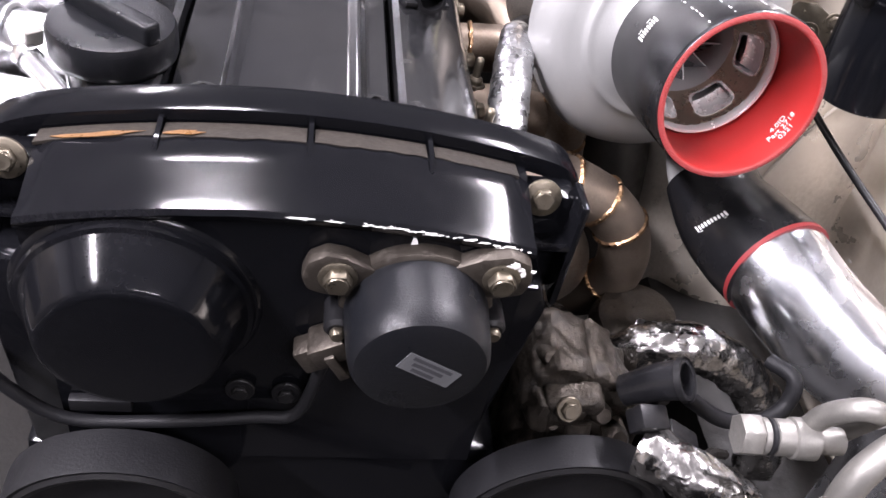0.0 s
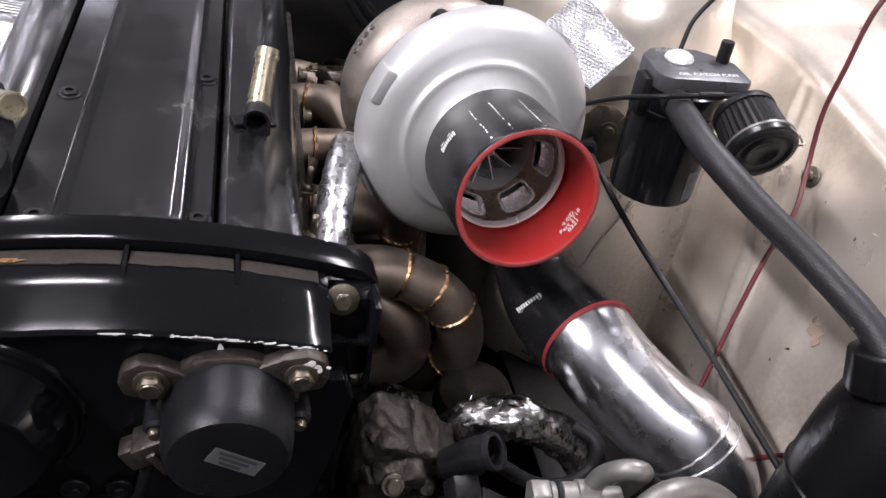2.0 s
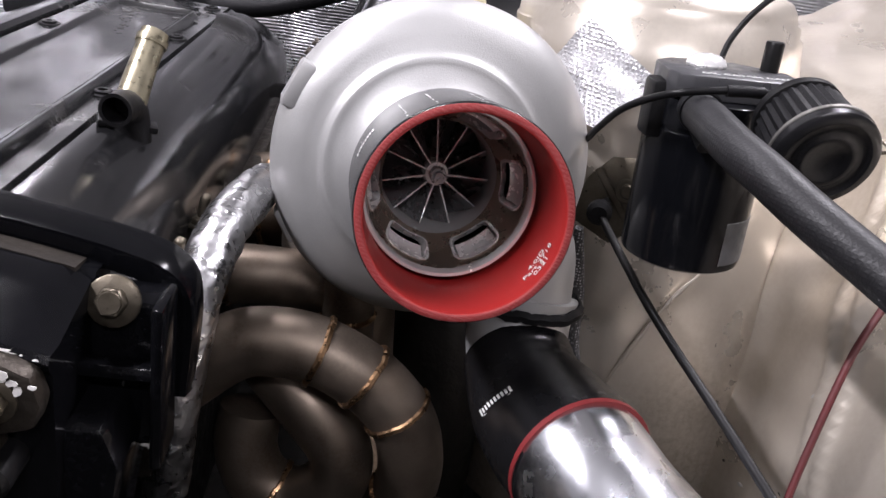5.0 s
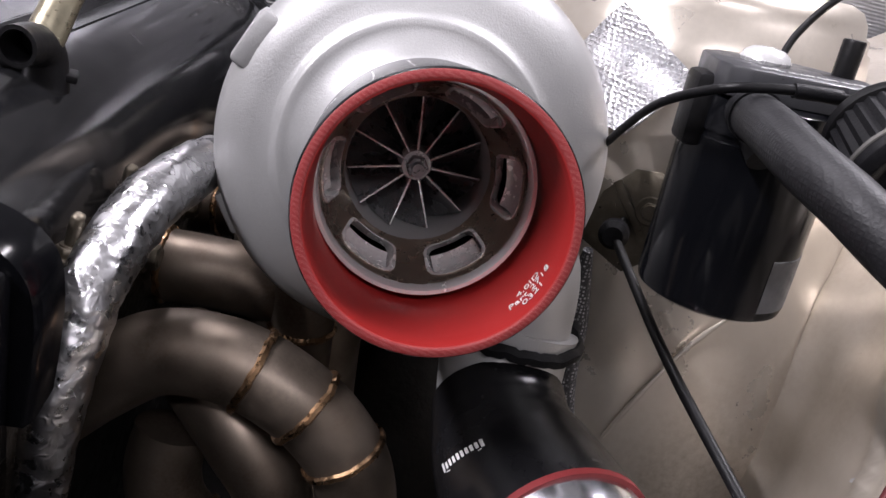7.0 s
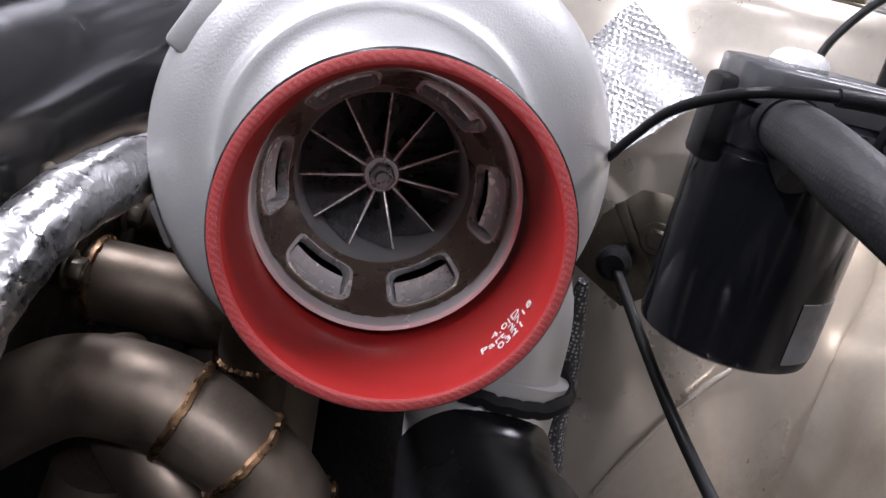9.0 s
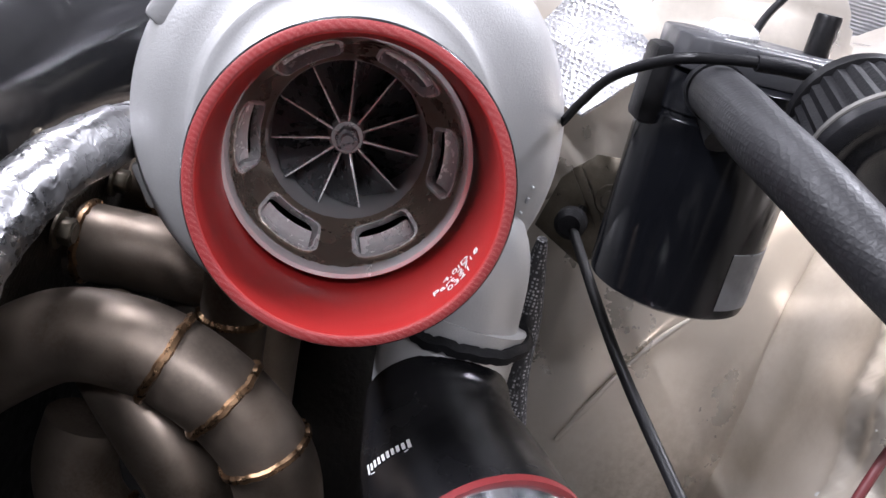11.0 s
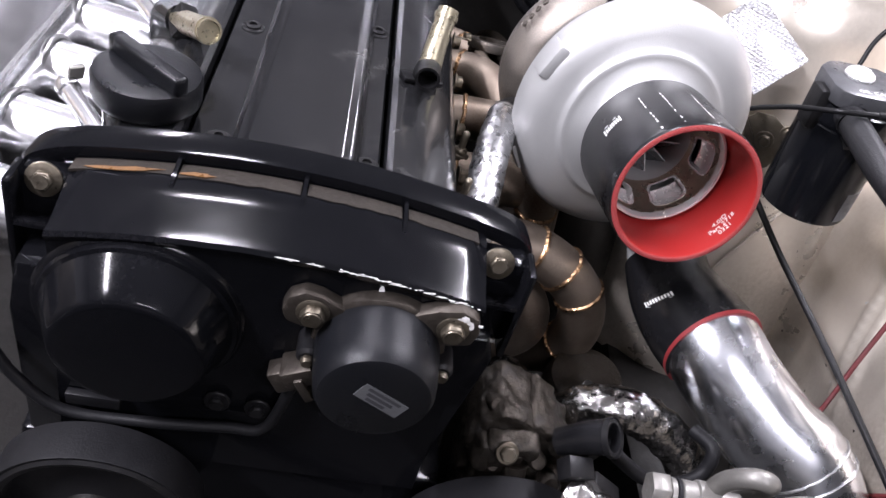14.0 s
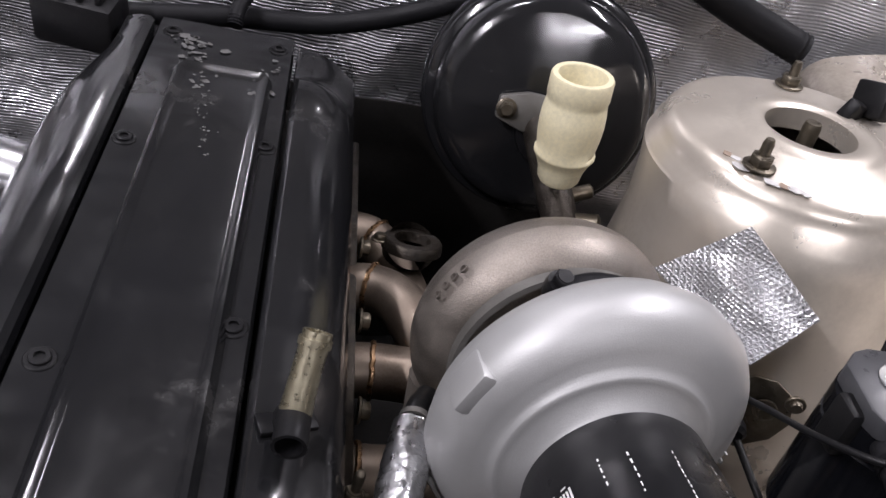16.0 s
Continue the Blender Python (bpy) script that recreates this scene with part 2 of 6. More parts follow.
surface("cast_aluminium", (0.43, 0.43, 0.425), (0.37, 0.37, 0.365), 0.47, 0.5, stain=10, grain=900, bump=0.3, spread=0.07, fine=0.05, distance=0.0006)
surface("cast_steel", (0.24, 0.215, 0.19), (0.30, 0.26, 0.22), 0.45, 0.85, stain=16, grain=900, bump=0.35, dirt=(0.2, 0.12, 0.08), dirt_amount=0.25, dirt_scale=12)
surface("machined", (0.90, 0.90, 0.89), (0.78, 0.78, 0.77), 0.25, 0.5, stain=30, grain=600, bump=0.04, spread=0.1)
surface("bronze_ring", (0.34, 0.285, 0.23), (0.25, 0.205, 0.165), 0.3, 0.8, stain=20, grain=500, bump=0.03)
surface("wheel_metal", (0.36, 0.36, 0.37), (0.27, 0.27, 0.28), 0.3, 0.75, stain=40, grain=700, bump=0.05)
surface("polished", (0.74, 0.755, 0.79), (0.66, 0.675, 0.71), 0.25, 1.0, stain=7, grain=160, bump=0.03, spread=0.1, fine=0.05)
surface("brushed", (0.66, 0.66, 0.67), (0.58, 0.58, 0.59), 0.24, 1.0, stain=10, grain=500, bump=0.03, spread=0.05, fine=0.05)
surface("foil", (0.52, 0.52, 0.53), (0.42, 0.42, 0.43), 0.3, 1.0, stain=40, grain=190, bump=0, spread=0.1, dirt=(0.2, 0.195, 0.19), dirt_amount=0.2, dirt_scale=40)
surface("stainless", (0.25, 0.205, 0.165), (0.115, 0.085, 0.062), 0.47, 0.9, stain=17, grain=500, bump=0.06, spread=0.12)
surface("weld", (0.48, 0.30, 0.17), (0.07, 0.045, 0.03), 0.32, 1.0, stain=70, grain=500, bump=0.2)
surface("weld_silver", (0.42, 0.42, 0.42), (0.3, 0.3, 0.3), 0.4, 1.0, stain=120, grain=500, bump=0.2)
surface("champagne_paint", (0.64, 0.585, 0.505), (0.40, 0.345, 0.28), 0.33, 0.65, stain=3.6, grain=200, bump=0.05, spread=0.1, coat=0.2,
        dirt=(0.24, 0.2, 0.155), dirt_amount=0.3, dirt_scale=14, fine=0.05)
surface("dirty_alloy", (0.066, 0.056, 0.046), (0.033, 0.028, 0.023), 0.4, 0.8, stain=60, grain=420, bump=0.9, distance=0.001, dirt=(0.009, 0.0075, 0.006), dirt_amount=0.64, dirt_scale=45)
surface("foil_grimy", (0.36, 0.35, 0.34), (0.2, 0.195, 0.19), 0.22, 1.0, stain=40, grain=190, bump=0, spread=0.08, dirt=(0.06, 0.055, 0.05), dirt_amount=0.4, dirt_scale=55)
surface("lip_metal", (0.9, 0.9, 0.89), (0.86, 0.86, 0.85), 0.25, 0.6, stain=8, grain=300, bump=0, spread=0.03, fine=0.02)
surface("grimy_alloy", (0.062, 0.053, 0.044), (0.036, 0.03, 0.025), 0.45, 0.75, stain=50, grain=350, bump=0.5, dirt=(0.03, 0.025, 0.02), dirt_amount=0.45, dirt_scale=70)
surface("grey_alloy", (0.2, 0.193, 0.178), (0.14, 0.134, 0.123), 0.45, 0.6, stain=30, grain=500, bump=0.2, dirt=(0.12, 0.11, 0.095), dirt_amount=0.3, dirt_scale=60)
surface("bolt_steel", (0.17, 0.148, 0.115), (0.1, 0.085, 0.062), 0.4, 0.9, stain=90, grain=600, bump=0.15, dirt=(0.12, 0.09, 0.06), dirt_amount=0.3, dirt_scale=140)
surface("yellow_zinc", (0.38, 0.345, 0.25), (0.27, 0.24, 0.165), 0.34, 0.9, stain=60, grain=500, bump=0.03)
surface("cream_plastic", (0.74, 0.68, 0.47), (0.68, 0.6, 0.38), 0.42, stain=20, grain=300, bump=0.08, dirt=(0.35, 0.29, 0.18), dirt_amount=0.15, dirt_scale=80)
surface("label_grey", (0.12, 0.124, 0.13), (0.08, 0.08, 0.085), 0.4, 0.3, stain=60, grain=400, bump=0.05)
surface("ink_dark", (0.03, 0.03, 0.035), rough=0.5)
surface("print_white", (0.75, 0.75, 0.73), (0.6, 0.6, 0.58), 0.5, stain=200, grain=900, bump=0)
# Black of the undercoated parts and of the firewall's shade sheet.
surface("undercoat_and_shade", (0.008, 0.0075, 0.007), (0.013, 0.012, 0.011), 0.6, spec=0.2, stain=12, grain=200, bump=0.4)
# Near-black for greasy parts, and for shells that stand in for deep shade.
surface("grease_and_shade", (0.006, 0.0055, 0.005), (0.011, 0.0095, 0.008), 0.5, spec=0.25, stain=25, grain=200, bump=0.5, dirt=(0.05, 0.042, 0.033), dirt_amount=0.3, dirt_scale=40)
surface("red_wire", (0.12, 0.022, 0.024), (0.05, 0.012, 0.012), 0.45, stain=14, grain=300)
surface("rust", (0.24, 0.175, 0.13), (0.31, 0.235, 0.18), 0.8, stain=60, grain=400, bump=0.5)
surface("oil_stain", (0.15, 0.075, 0.028), (0.06, 0.032, 0.014), 0.35, stain=60, grain=300, bump=0.1)
surface("worn_film", (0.10, 0.098, 0.095), (0.045, 0.044, 0.043), 0.7, stain=160, grain=600, bump=0.4)
# Top plate's black lifted to grey, with its grazing sheen in the colour.
surface("plate_sheen_grey", (0.055, 0.056, 0.06), (0.035, 0.035, 0.038), 0.38, stain=25, grain=600, bump=0.05, spec=0.5)
surface("anodised_black", (0.004, 0.0045, 0.006), (0.006, 0.006, 0.007), 0.16, stain=9, grain=600, bump=0.02, spread=0.06, spec=0.35)
surface("dust", (0.021, 0.0172, 0.0135), (0.011, 0.009, 0.0075), 0.65, spec=0.2, stain=60, grain=500, bump=0.3)
surface("bottle_black", (0.004, 0.004, 0.0045), (0.007, 0.007, 0.0075), 0.3, stain=9, grain=500, bump=0.08, spread=0.08, spec=0.14)
surface("ring_red", (0.23, 0.022, 0.024), (0.17, 0.016, 0.018), 0.55, grain=1100, bump=0.2, spread=0.06)
surface("chipped", (0.6, 0.59, 0.57), (0.35, 0.34, 0.33), 0.6, stain=120, grain=500, bump=0.3)


def crinkle(name, depth, wide, close):
    """Wrinkles of hand-pressed foil: ridges at two sizes."""
    t = M[name].node_tree
    co = t.nodes.new("ShaderNodeTexCoord")
    last = None
    for scale, strength, distance in ((wide, 0.5, 0.0026), (close, 0.5, 0.0010)):
        n = t.nodes.new("ShaderNodeTexNoise")
        n.noise_type = "RIDGED_MULTIFRACTAL"
        n.inputs["Scale"].default_value, n.inputs["Detail"].default_value, n.inputs["Distortion"].default_value = scale, 2.0, 0.6
        t.links.new(co.outputs["Object"], n.inputs["Vector"])
        bp = t.nodes.new("ShaderNodeBump")
        bp.inputs["Strength"].default_value, bp.inputs["Distance"].default_value = strength, distance * depth
        t.links.new(n.outputs["Fac"], bp.inputs["Height"])
        if last:
            t.links.new(last, bp.inputs["Normal"])
        last = bp.outputs["Normal"]
    t.links.new(last, t.nodes["Principled BSDF"].inputs["Normal"])


def woven(name, base, light, scale, strength, distance, share):
    """A fabric-cored rubber: small square cells of thread, some of them showing paler through the skin."""
    mat = surface(name, base, tuple(c * 0.8 for c in base), 0.5, stain=30, grain=900, bump=0, spread=0.08, spec=0.35)
    t = mat.node_tree
    b = t.nodes["Principled BSDF"]
    co = t.nodes.new("ShaderNodeTexCoord")
    vo = t.nodes.new("ShaderNodeTexVoronoi")
    vo.distance = "CHEBYCHEV"
    vo.inputs["Scale"].default_value, vo.inputs["Randomness"].default_value = scale, 0.35
    bp = t.nodes.new("ShaderNodeBump")
    bp.inputs["Strength"].default_value, bp.inputs["Distance"].default_value = strength, distance
    pick = t.nodes.new("ShaderNodeMapRange")
    pick.inputs["From Min"].default_value, pick.inputs["From Max"].default_value = 0.34, 0.16
    pick.inputs["To Max"].default_value = share
    mx = t.nodes.new("ShaderNodeMix")
    mx.data_type = "RGBA"
    mx.inputs[7].default_value = (*light, 1)
    under = b.inputs["Base Color"].links[0].from_socket
    t.links.new(co.outputs["Object"], vo.inputs["Vector"])
    t.links.new(vo.outputs["Distance"], bp.inputs["Height"])
    t.links.new(vo.outputs["Distance"], pick.inputs["Value"])
    t.links.new(pick.outputs["Result"], mx.inputs[0])
    t.links.new(under, mx.inputs[6])
    t.links.new(mx.outputs[2], b.inputs["Base Color"])
    t.links.new(bp.outputs["Normal"], b.inputs["Normal"])


def matting():
    """Embossed aluminium heat matting: a small woven relief on foil."""
    mat = surface("heat_mat", (0.62, 0.62, 0.63), (0.48, 0.48, 0.5), 0.36, 0.85, stain=14, grain=200, bump=0, dirt=(0.3, 0.3, 0.3), dirt_amount=0.2, dirt_scale=8)
    t = mat.node_tree
    co = t.nodes.new("ShaderNodeTexCoord")
    vo = t.nodes.new("ShaderNodeTexVoronoi")
    vo.distance = "CHEBYCHEV"
    vo.inputs["Scale"].default_value, vo.inputs["Randomness"].default_value = 360, 0.3
    bp = t.nodes.new("ShaderNodeBump")
    bp.inputs["Strength"].default_value, bp.inputs["Distance"].default_value = 1.0, 0.0016
    t.links.new(co.outputs["Object"], vo.inputs["Vector"])
    t.links.new(vo.outputs["Distance"], bp.inputs["Height"])
    t.links.new(bp.outputs["Normal"], t.nodes["Principled BSDF"].inputs["Normal"])


def ribbed():
    """Firewall matting: foil over fine level ribs."""
    mat = surface("ribbed_mat", (0.58, 0.58, 0.6), (0.36, 0.36, 0.38), 0.34, 0.9, stain=9, grain=200, bump=0, dirt=(0.12, 0.12, 0.12), dirt_amount=0.35, dirt_scale=7)
    t = mat.node_tree
    co = t.nodes.new("ShaderNodeTexCoord")
    wv = t.nodes.new("ShaderNodeTexWave")
    wv.bands_direction = "Z"
    wv.inputs["Scale"].default_value, wv.inputs["Distortion"].default_value, wv.inputs["Detail Scale"].default_value = 80, 1.5, 0.4
    n = t.nodes.new("ShaderNodeTexNoise")
    n.inputs["Scale"].default_value, n.inputs["Detail"].default_value = 45, 3
    lo, hi = t.nodes.new("ShaderNodeBump"), t.nodes.new("ShaderNodeBump")
    lo.inputs["Strength"].default_value, lo.inputs["Distance"].default_value = 0.6, 0.006
    hi.inputs["Strength"].default_value, hi.inputs["Distance"].default_value = 0.7, 0.0012
    t.links.new(co.outputs["Object"], wv.inputs["Vector"])
    t.links.new(co.outputs["Object"], n.inputs["Vector"])
    t.links.new(n.outputs["Fac"], lo.inputs["Height"])
    t.links.new(wv.outputs["Fac"], hi.inputs["Height"])
    t.links.new(lo.outputs["Normal"], hi.inputs["Normal"])
    t.links.new(hi.outputs["Normal"], t.nodes["Principled BSDF"].inputs["Normal"])


woven("red_weave", (0.30, 0.03, 0.03), (0.55, 0.22, 0.21), 2700, 0.4, 0.0002, 0.6)
woven("braided_rubber", (0.012, 0.012, 0.0135), (0.024, 0.024, 0.026), 520, 0.4, 0.0005, 0.5)
woven("sleeve_weave", (0.03, 0.03, 0.032), (0.42, 0.42, 0.43), 430, 0.8, 0.0012, 0.7)
ribbed()
matting()
crinkle("foil", 1.0, 85, 260)
crinkle("foil_grimy", 1.5, 60, 170)
# ---- the unseen garage shell and the engine bay ----
# Closed room out of view, added for bounced light and reflections.
structure("floor", box(7, 9, 0.1, 0, pose(0, 0, -0.05)), M["concrete"], "unseen grey oil-stained concrete garage floor", "floor")
structure("ceiling", box(7, 9, 0.1, 0, pose(0, 0, 3.05)), M["white_paint"], "unseen white garage ceiling added to bounce light", "ceiling")
for nm, sx, sy, x, y in (("wall_north", 7, 0.1, 0, 4.55), ("wall_south", 7, 0.1, 0, -4.55), ("wall_east", 0.1, 9.2, 3.55, 0), ("wall_west", 0.1, 9.2, -3.55, 0)):
    structure(nm, box(sx, sy, 3.1, 0, pose(x, y, 1.55)), M["garage_wall"], "unseen off-white garage wall added to bounce light", "wall")

# Two unseen battens, placed from their reflections in the covers.
tube_light(-1.4, 3.68, 2.925, 0.6, 35, True)
tube_light(-0.55, 0.95, 2.925, 0.4, 36)
# Three more unseen battens, added to brighten the fender, turbo and inlet.
tube_light(1.4, 1.0, 2.925, 1.5, 95, True)
tube_light(0.7, -2.0, 2.925, 1.2, 44)
tube_light(-1.7, -0.6, 2.925, 1.2, 190, True)

FLOOR_X = ((1.06, 0.80), (0.985, 0.70), (0.965, 0.615), (0.95, 0.592), (0.90, 0.578), (0.812, 0.553), (0.73, 0.545), (0.65, 0.54), (0.55, 0.54), (0.42, 0.54))


def fender_point(u, v):
    """The apron's skin: u runs to the rear, v from the shelf down."""
    y = -0.6 + 1.35 * u
    f = v * (len(FLOOR_X) - 1)
    k = min(int(f), len(FLOOR_X) - 2)
    z = FLOOR_X[k][0] + (FLOOR_X[k + 1][0] - FLOOR_X[k][0]) * (f - k)
    q = [FLOOR_X[min(max(k + j, 0), len(FLOOR_X) - 1)][1] for j in (-1, 0, 1, 2)]
    g = f - k
    x = 0.5 * (2 * q[1] + (q[2] - q[0]) * g + (2 * q[0] - 5 * q[1] + 4 * q[2] - q[3]) * g * g + (3 * q[1] - q[0] - 3 * q[2] + q[3]) * g ** 3)
    d = Vector((y * 7, z * 9, 0))
    x += 0.012 * noise.noise(d) + 0.0045 * noise.noise(d * 2.7) + 0.05 * (y - 0.2)
    r = 0.126 + 0.06 * max(0, min(1, (1.0 - z) / 0.35))
    d = math.hypot(x - 0.456, y - 0.44) - r
    h = max(0.0, 1 - max(0.0, d) / 0.05)
    x -= 0.018 * h * h
    fade = max(0.0, min(1.0, (z - 0.66) / 0.05)) * max(0.0, min(1.0, (0.955 - z) / 0.05))
    for yc, w in ((0.200, 0.0055), (0.222, 0.0055)):
        x -= 0.006 * fade * math.exp(-(((y - yc - 0.62 * (z - 0.813)) / w) ** 2))
    return x, y, z


apron = structure("fender_apron", sheet(fender_point, 420, 84, 0.002), M["champagne_paint"], "dirty champagne-painted inner fender panel of the engine bay", "fender panel", 60)
structure("left_apron", box(0.03, 1.4, 0.6, 0.004, pose(-0.72, 0.1, 0.75)), M["champagne_paint"], "champagne-painted opposite inner fender panel", "fender panel")
structure("undertray", box(1.5, 1.5, 0.02, 0.004, pose(0, 0.1, 0.4)), M["undercoat_and_shade"], "black oily undertray below the engine", "undertray")
structure("front_panel", box(1.4, 0.03, 0.5, 0.006, pose(0, -0.66, 0.65)), M["dull_black"], "black radiator support panel at the nose", "panel")


def firewall_point(u, v):
    x, z = -0.72 + 1.5 * u, 0.42 + 0.66 * v
    d = Vector((x * 6, z * 6, 2))
    return x, 0.80 + 0.02 * noise.noise(d) + 0.012 * noise.noise(d * 3), z


structure("firewall", sheet(lambda u, v: firewall_point(1 - u, v), 70, 40, 0.003), M["ribbed_mat"], "firewall covered with crinkled silver ribbed heat matting", "firewall", 60)

# Added black sheet that darkens the firewall's lower gap in place of shade.
structure("firewall_shade_sheet", sheet(lambda u, v: (0.40 - 0.55 * u, 0.765 + 0.012 * noise.noise(Vector((u * 6, v * 5, 4))), 0.42 + (0.385 + 0.012 * noise.noise(Vector((u * 5, 0, 1)))) * v), 40, 24, 0.004), M["undercoat_and_shade"], "black crumpled sheet standing in for shade low on the firewall", "firewall pad", 60)

# strut tower
tower = thing("strut_tower", (0.45, 0.44, 0.6), "champagne-painted strut tower with scuffed edge and open top hole", "strut tower", "", "structure")
TOP = Matrix.Translation((0.445, 0.457, 1.018)) @ pose(0, 0, 0, -3, -4, 0)
part("shell", lathe([(0.036, -0.02), (0.036, -0.002), (0.039, 0.0), (0.052, 0.0), (0.056, -0.0025), (0.060, -0.004), (0.098, -0.006), (0.107, -0.010), (0.112, -0.018), (0.1135, -0.026),
                     (0.1165, -0.028), (0.1175, -0.036), (0.120, -0.038), (0.123, -0.06), (0.133, -0.10), (0.148, -0.16), (0.17, -0.30), (0.18, -0.45)], TOP, 72,
                    squash=lambda a, r, h: (1 - 0.16 * max(0.0, min(1.0, (-0.036 - h) / 0.08)) * max(0.0, math.cos(a - radians(160))), 0)), M["champagne_paint"], tower, "", 50)
part("strut_mount", lathe([(0, -0.03), (0.012, -0.03), (0.014, -0.034), (0.034, -0.036), (0.05, -0.04)], TOP, 32), M["dirty_alloy"], tower)
part("strut_rod", lathe([(0, 0.004), (0.006, 0.004), (0.007, 0.0), (0.007, -0.03)], TOP, 16), M["bolt_steel"], tower)
for k, (px, py) in enumerate(((-0.069, -0.063), (0.07, -0.03), (0.02, 0.085))):
    bolt("stud_nut", tower, TOP @ Vector((px, py, -0.004)), TOP.to_3x3() @ Vector((0, 0, 1)), 0.0085, 0.009, M["bolt_steel"], 0.012)
    part("stud", lathe([(0, 0.022), (0.003, 0.022), (0.0042, 0.018), (0.0042, 0)], TOP @ pose(px, py, -0.004), 12), M["bolt_steel"], tower)

part("seam_bead", tube([(0.424, 0.2745, 0.728), (0.4364, 0.277, 0.7598), (0.4498, 0.2808, 0.7878), (0.4642, 0.2845, 0.8104), (0.482, 0.287, 0.832)], [0.0014, 0.002, 0.0016, 0.002, 0.001], 8), M["champagne_paint"], tower)

# heat mat patch on the tower's side
def patch_point(u, v):
    a, b, c, d = Vector((0.330, 0.378, 0.922)), Vector((0.372, 0.286, 0.925)), Vector((0.409, 0.297, 0.962)), Vector((0.366, 0.352, 0.990))
    p = a * (1 - u) * (1 - v) + b * u * (1 - v) + c * u * v + d * (1 - u) * v
    return p + Vector((-0.5, -0.7, 0.4)) * (0.004 * noise.noise(Vector((u * 3, v * 3, 1))) + 0.006 * math.sin(u * 3.1) * math.sin(v * 3.1))


mat_patch = thing("heat_mat_patch", (0.37, 0.31, 0.93), "loose silver embossed heat matting stuck on the strut tower", "heat mat")
part("matting", sheet(patch_point, 24, 16, 0.0015), M["heat_mat"], mat_patch, "", 60)

def blotch(n, rx, ry, m, seed, h=0.0004):
    """A small ragged flake, laid at m."""
    rnd = random.Random(seed)
    pts = [(rx * rnd.uniform(0.55, 1.1) * math.cos(2 * math.pi * i / n), ry * rnd.uniform(0.55, 1.1) * math.sin(2 * math.pi * i / n)) for i in range(n)]
    return prism(pts, h, m, 0)


# ---- engine ----
block = thing("engine_block", (-0.015, 0.37, 0.42), "dark greasy engine block and cylinder head", "engine")
part("block", box(0.22, 0.62, 0.36, 0.01, pose(-0.015, 0.38, 0.62)), M["grease_and_shade"], block)
part("cylinder_head", box(0.25, 0.62, 0.07, 0.006, pose(-0.015, 0.375, 0.785)), M["dirty_alloy"], block)


def side_cover(sign, hump):
    """One cam cover, sections along the engine; sign: which side of the spine."""
    prof = ((0.066, 0.80), (0.066, 0.894), (0.067, 0.900), (0.071, 0.9035), (0.080, 0.9035), (0.092, 0.900), (0.105, 0.893), (0.116, 0.883), (0.123, 0.873), (0.127, 0.862), (0.1285, 0.845), (0.1285, 0.80))
    secs = []
    for k in range(63):
        y = 0.072 + 0.61 * k / 62
        rise = 0.0
        if hump:
            rise = 0.007 * math.exp(-(((y - 0.575) / 0.022) ** 4)) - 0.006 * (1 / (1 + math.exp(-(y - 0.612) / 0.006)))
        end = max(0.0, (y - 0.665) / 0.017)
        drop = 0.02 * end ** 3
        neck = 0.0 if hump else 0.03 / (1 + math.exp(-(y - 0.60) / 0.014))
        secs.append([(-0.0145 + sign * (a if a < 0.09 else a - neck * (a - 0.09) / 0.038), y, z + (rise if 0.07 < a < 0.12 and z > 0.85 else 0) - (drop if z > 0.85 else 0)) for a, z in prof])
    return loft(secs if sign < 0 else [s[::-1] for s in secs])


valve_cover = thing("valve_cover", (-0.015, 0.37, 0.80), "gloss black painted twin-cam valve cover with dust and scuffs", "valve cover")
part("intake_cover", side_cover(-1, False), M["gloss_black"], valve_cover)
part("exhaust_cover", side_cover(1, True), M["gloss_black"], valve_cover)


def spine():
    """The centre cover: a plate with a long raised tray."""
    left, right = -0.0775, 0.0485
    rows = []
    ys = [0.074, 0.0785, 0.081, 0.083, 0.086, 0.09] + [0.1 + 0.005 * k for k in range(111)] + [0.658, 0.664, 0.668, 0.674, 0.682]
    xs = [left, left + 0.002, -0.056, -0.050, -0.0478, -0.0455, -0.043, -0.040, -0.037, -0.02, -0.008, 0.004, 0.021, 0.024, 0.027, 0.0295, 0.0318, 0.034, 0.04, right - 0.002, right]

    def height(x, y):
        dx = min(x + 0.050, 0.034 - x)
        dy = min(y - 0.0785, 0.60 - y)
        d = min(dx, dy) if min(dx, dy) < 0 or dx > 0.012 or dy > 0.012 else 0.012 - math.hypot(0.012 - dx, 0.012 - dy)
        s = lambda a: max(0, min(1, a)) ** 2 * (3 - 2 * max(0, min(1, a)))
        lip = s(d / 0.004) - 0.55 * s((d - 0.006) / 0.006)
        z = 0.8985 + 0.0075 * lip
        if y > 0.60:
            z += 0.0012 * noise.noise(Vector((x * 90, y * 70, 0)))
        return z

    bm = bmesh.new()
    for y in ys:
        rows.append([bm.verts.new((x, y, height(x, y) - (0.004 if x in (left, right) else 0))) for x in xs])
    for p, q in zip(rows, rows[1:]):
        for a, b, c, d in zip(p, p[1:], q[1:], q):
            bm.faces.new((a, b, c, d))
    edge = [r[0] for r in rows] + rows[-1][1:] + [r[-1] for r in rows[::-1]][1:] + rows[0][::-1][1:-1]
    low = [bm.verts.new((v.co.x, v.co.y, 0.86)) for v in edge]
    n = len(edge)
    for i in range(n):
        j = (i + 1) % n
        bm.faces.new((edge[i], edge[j], low[j], low[i]))
    return bm


part("centre_cover", spine(), M["gloss_black"], valve_cover, "", 50)
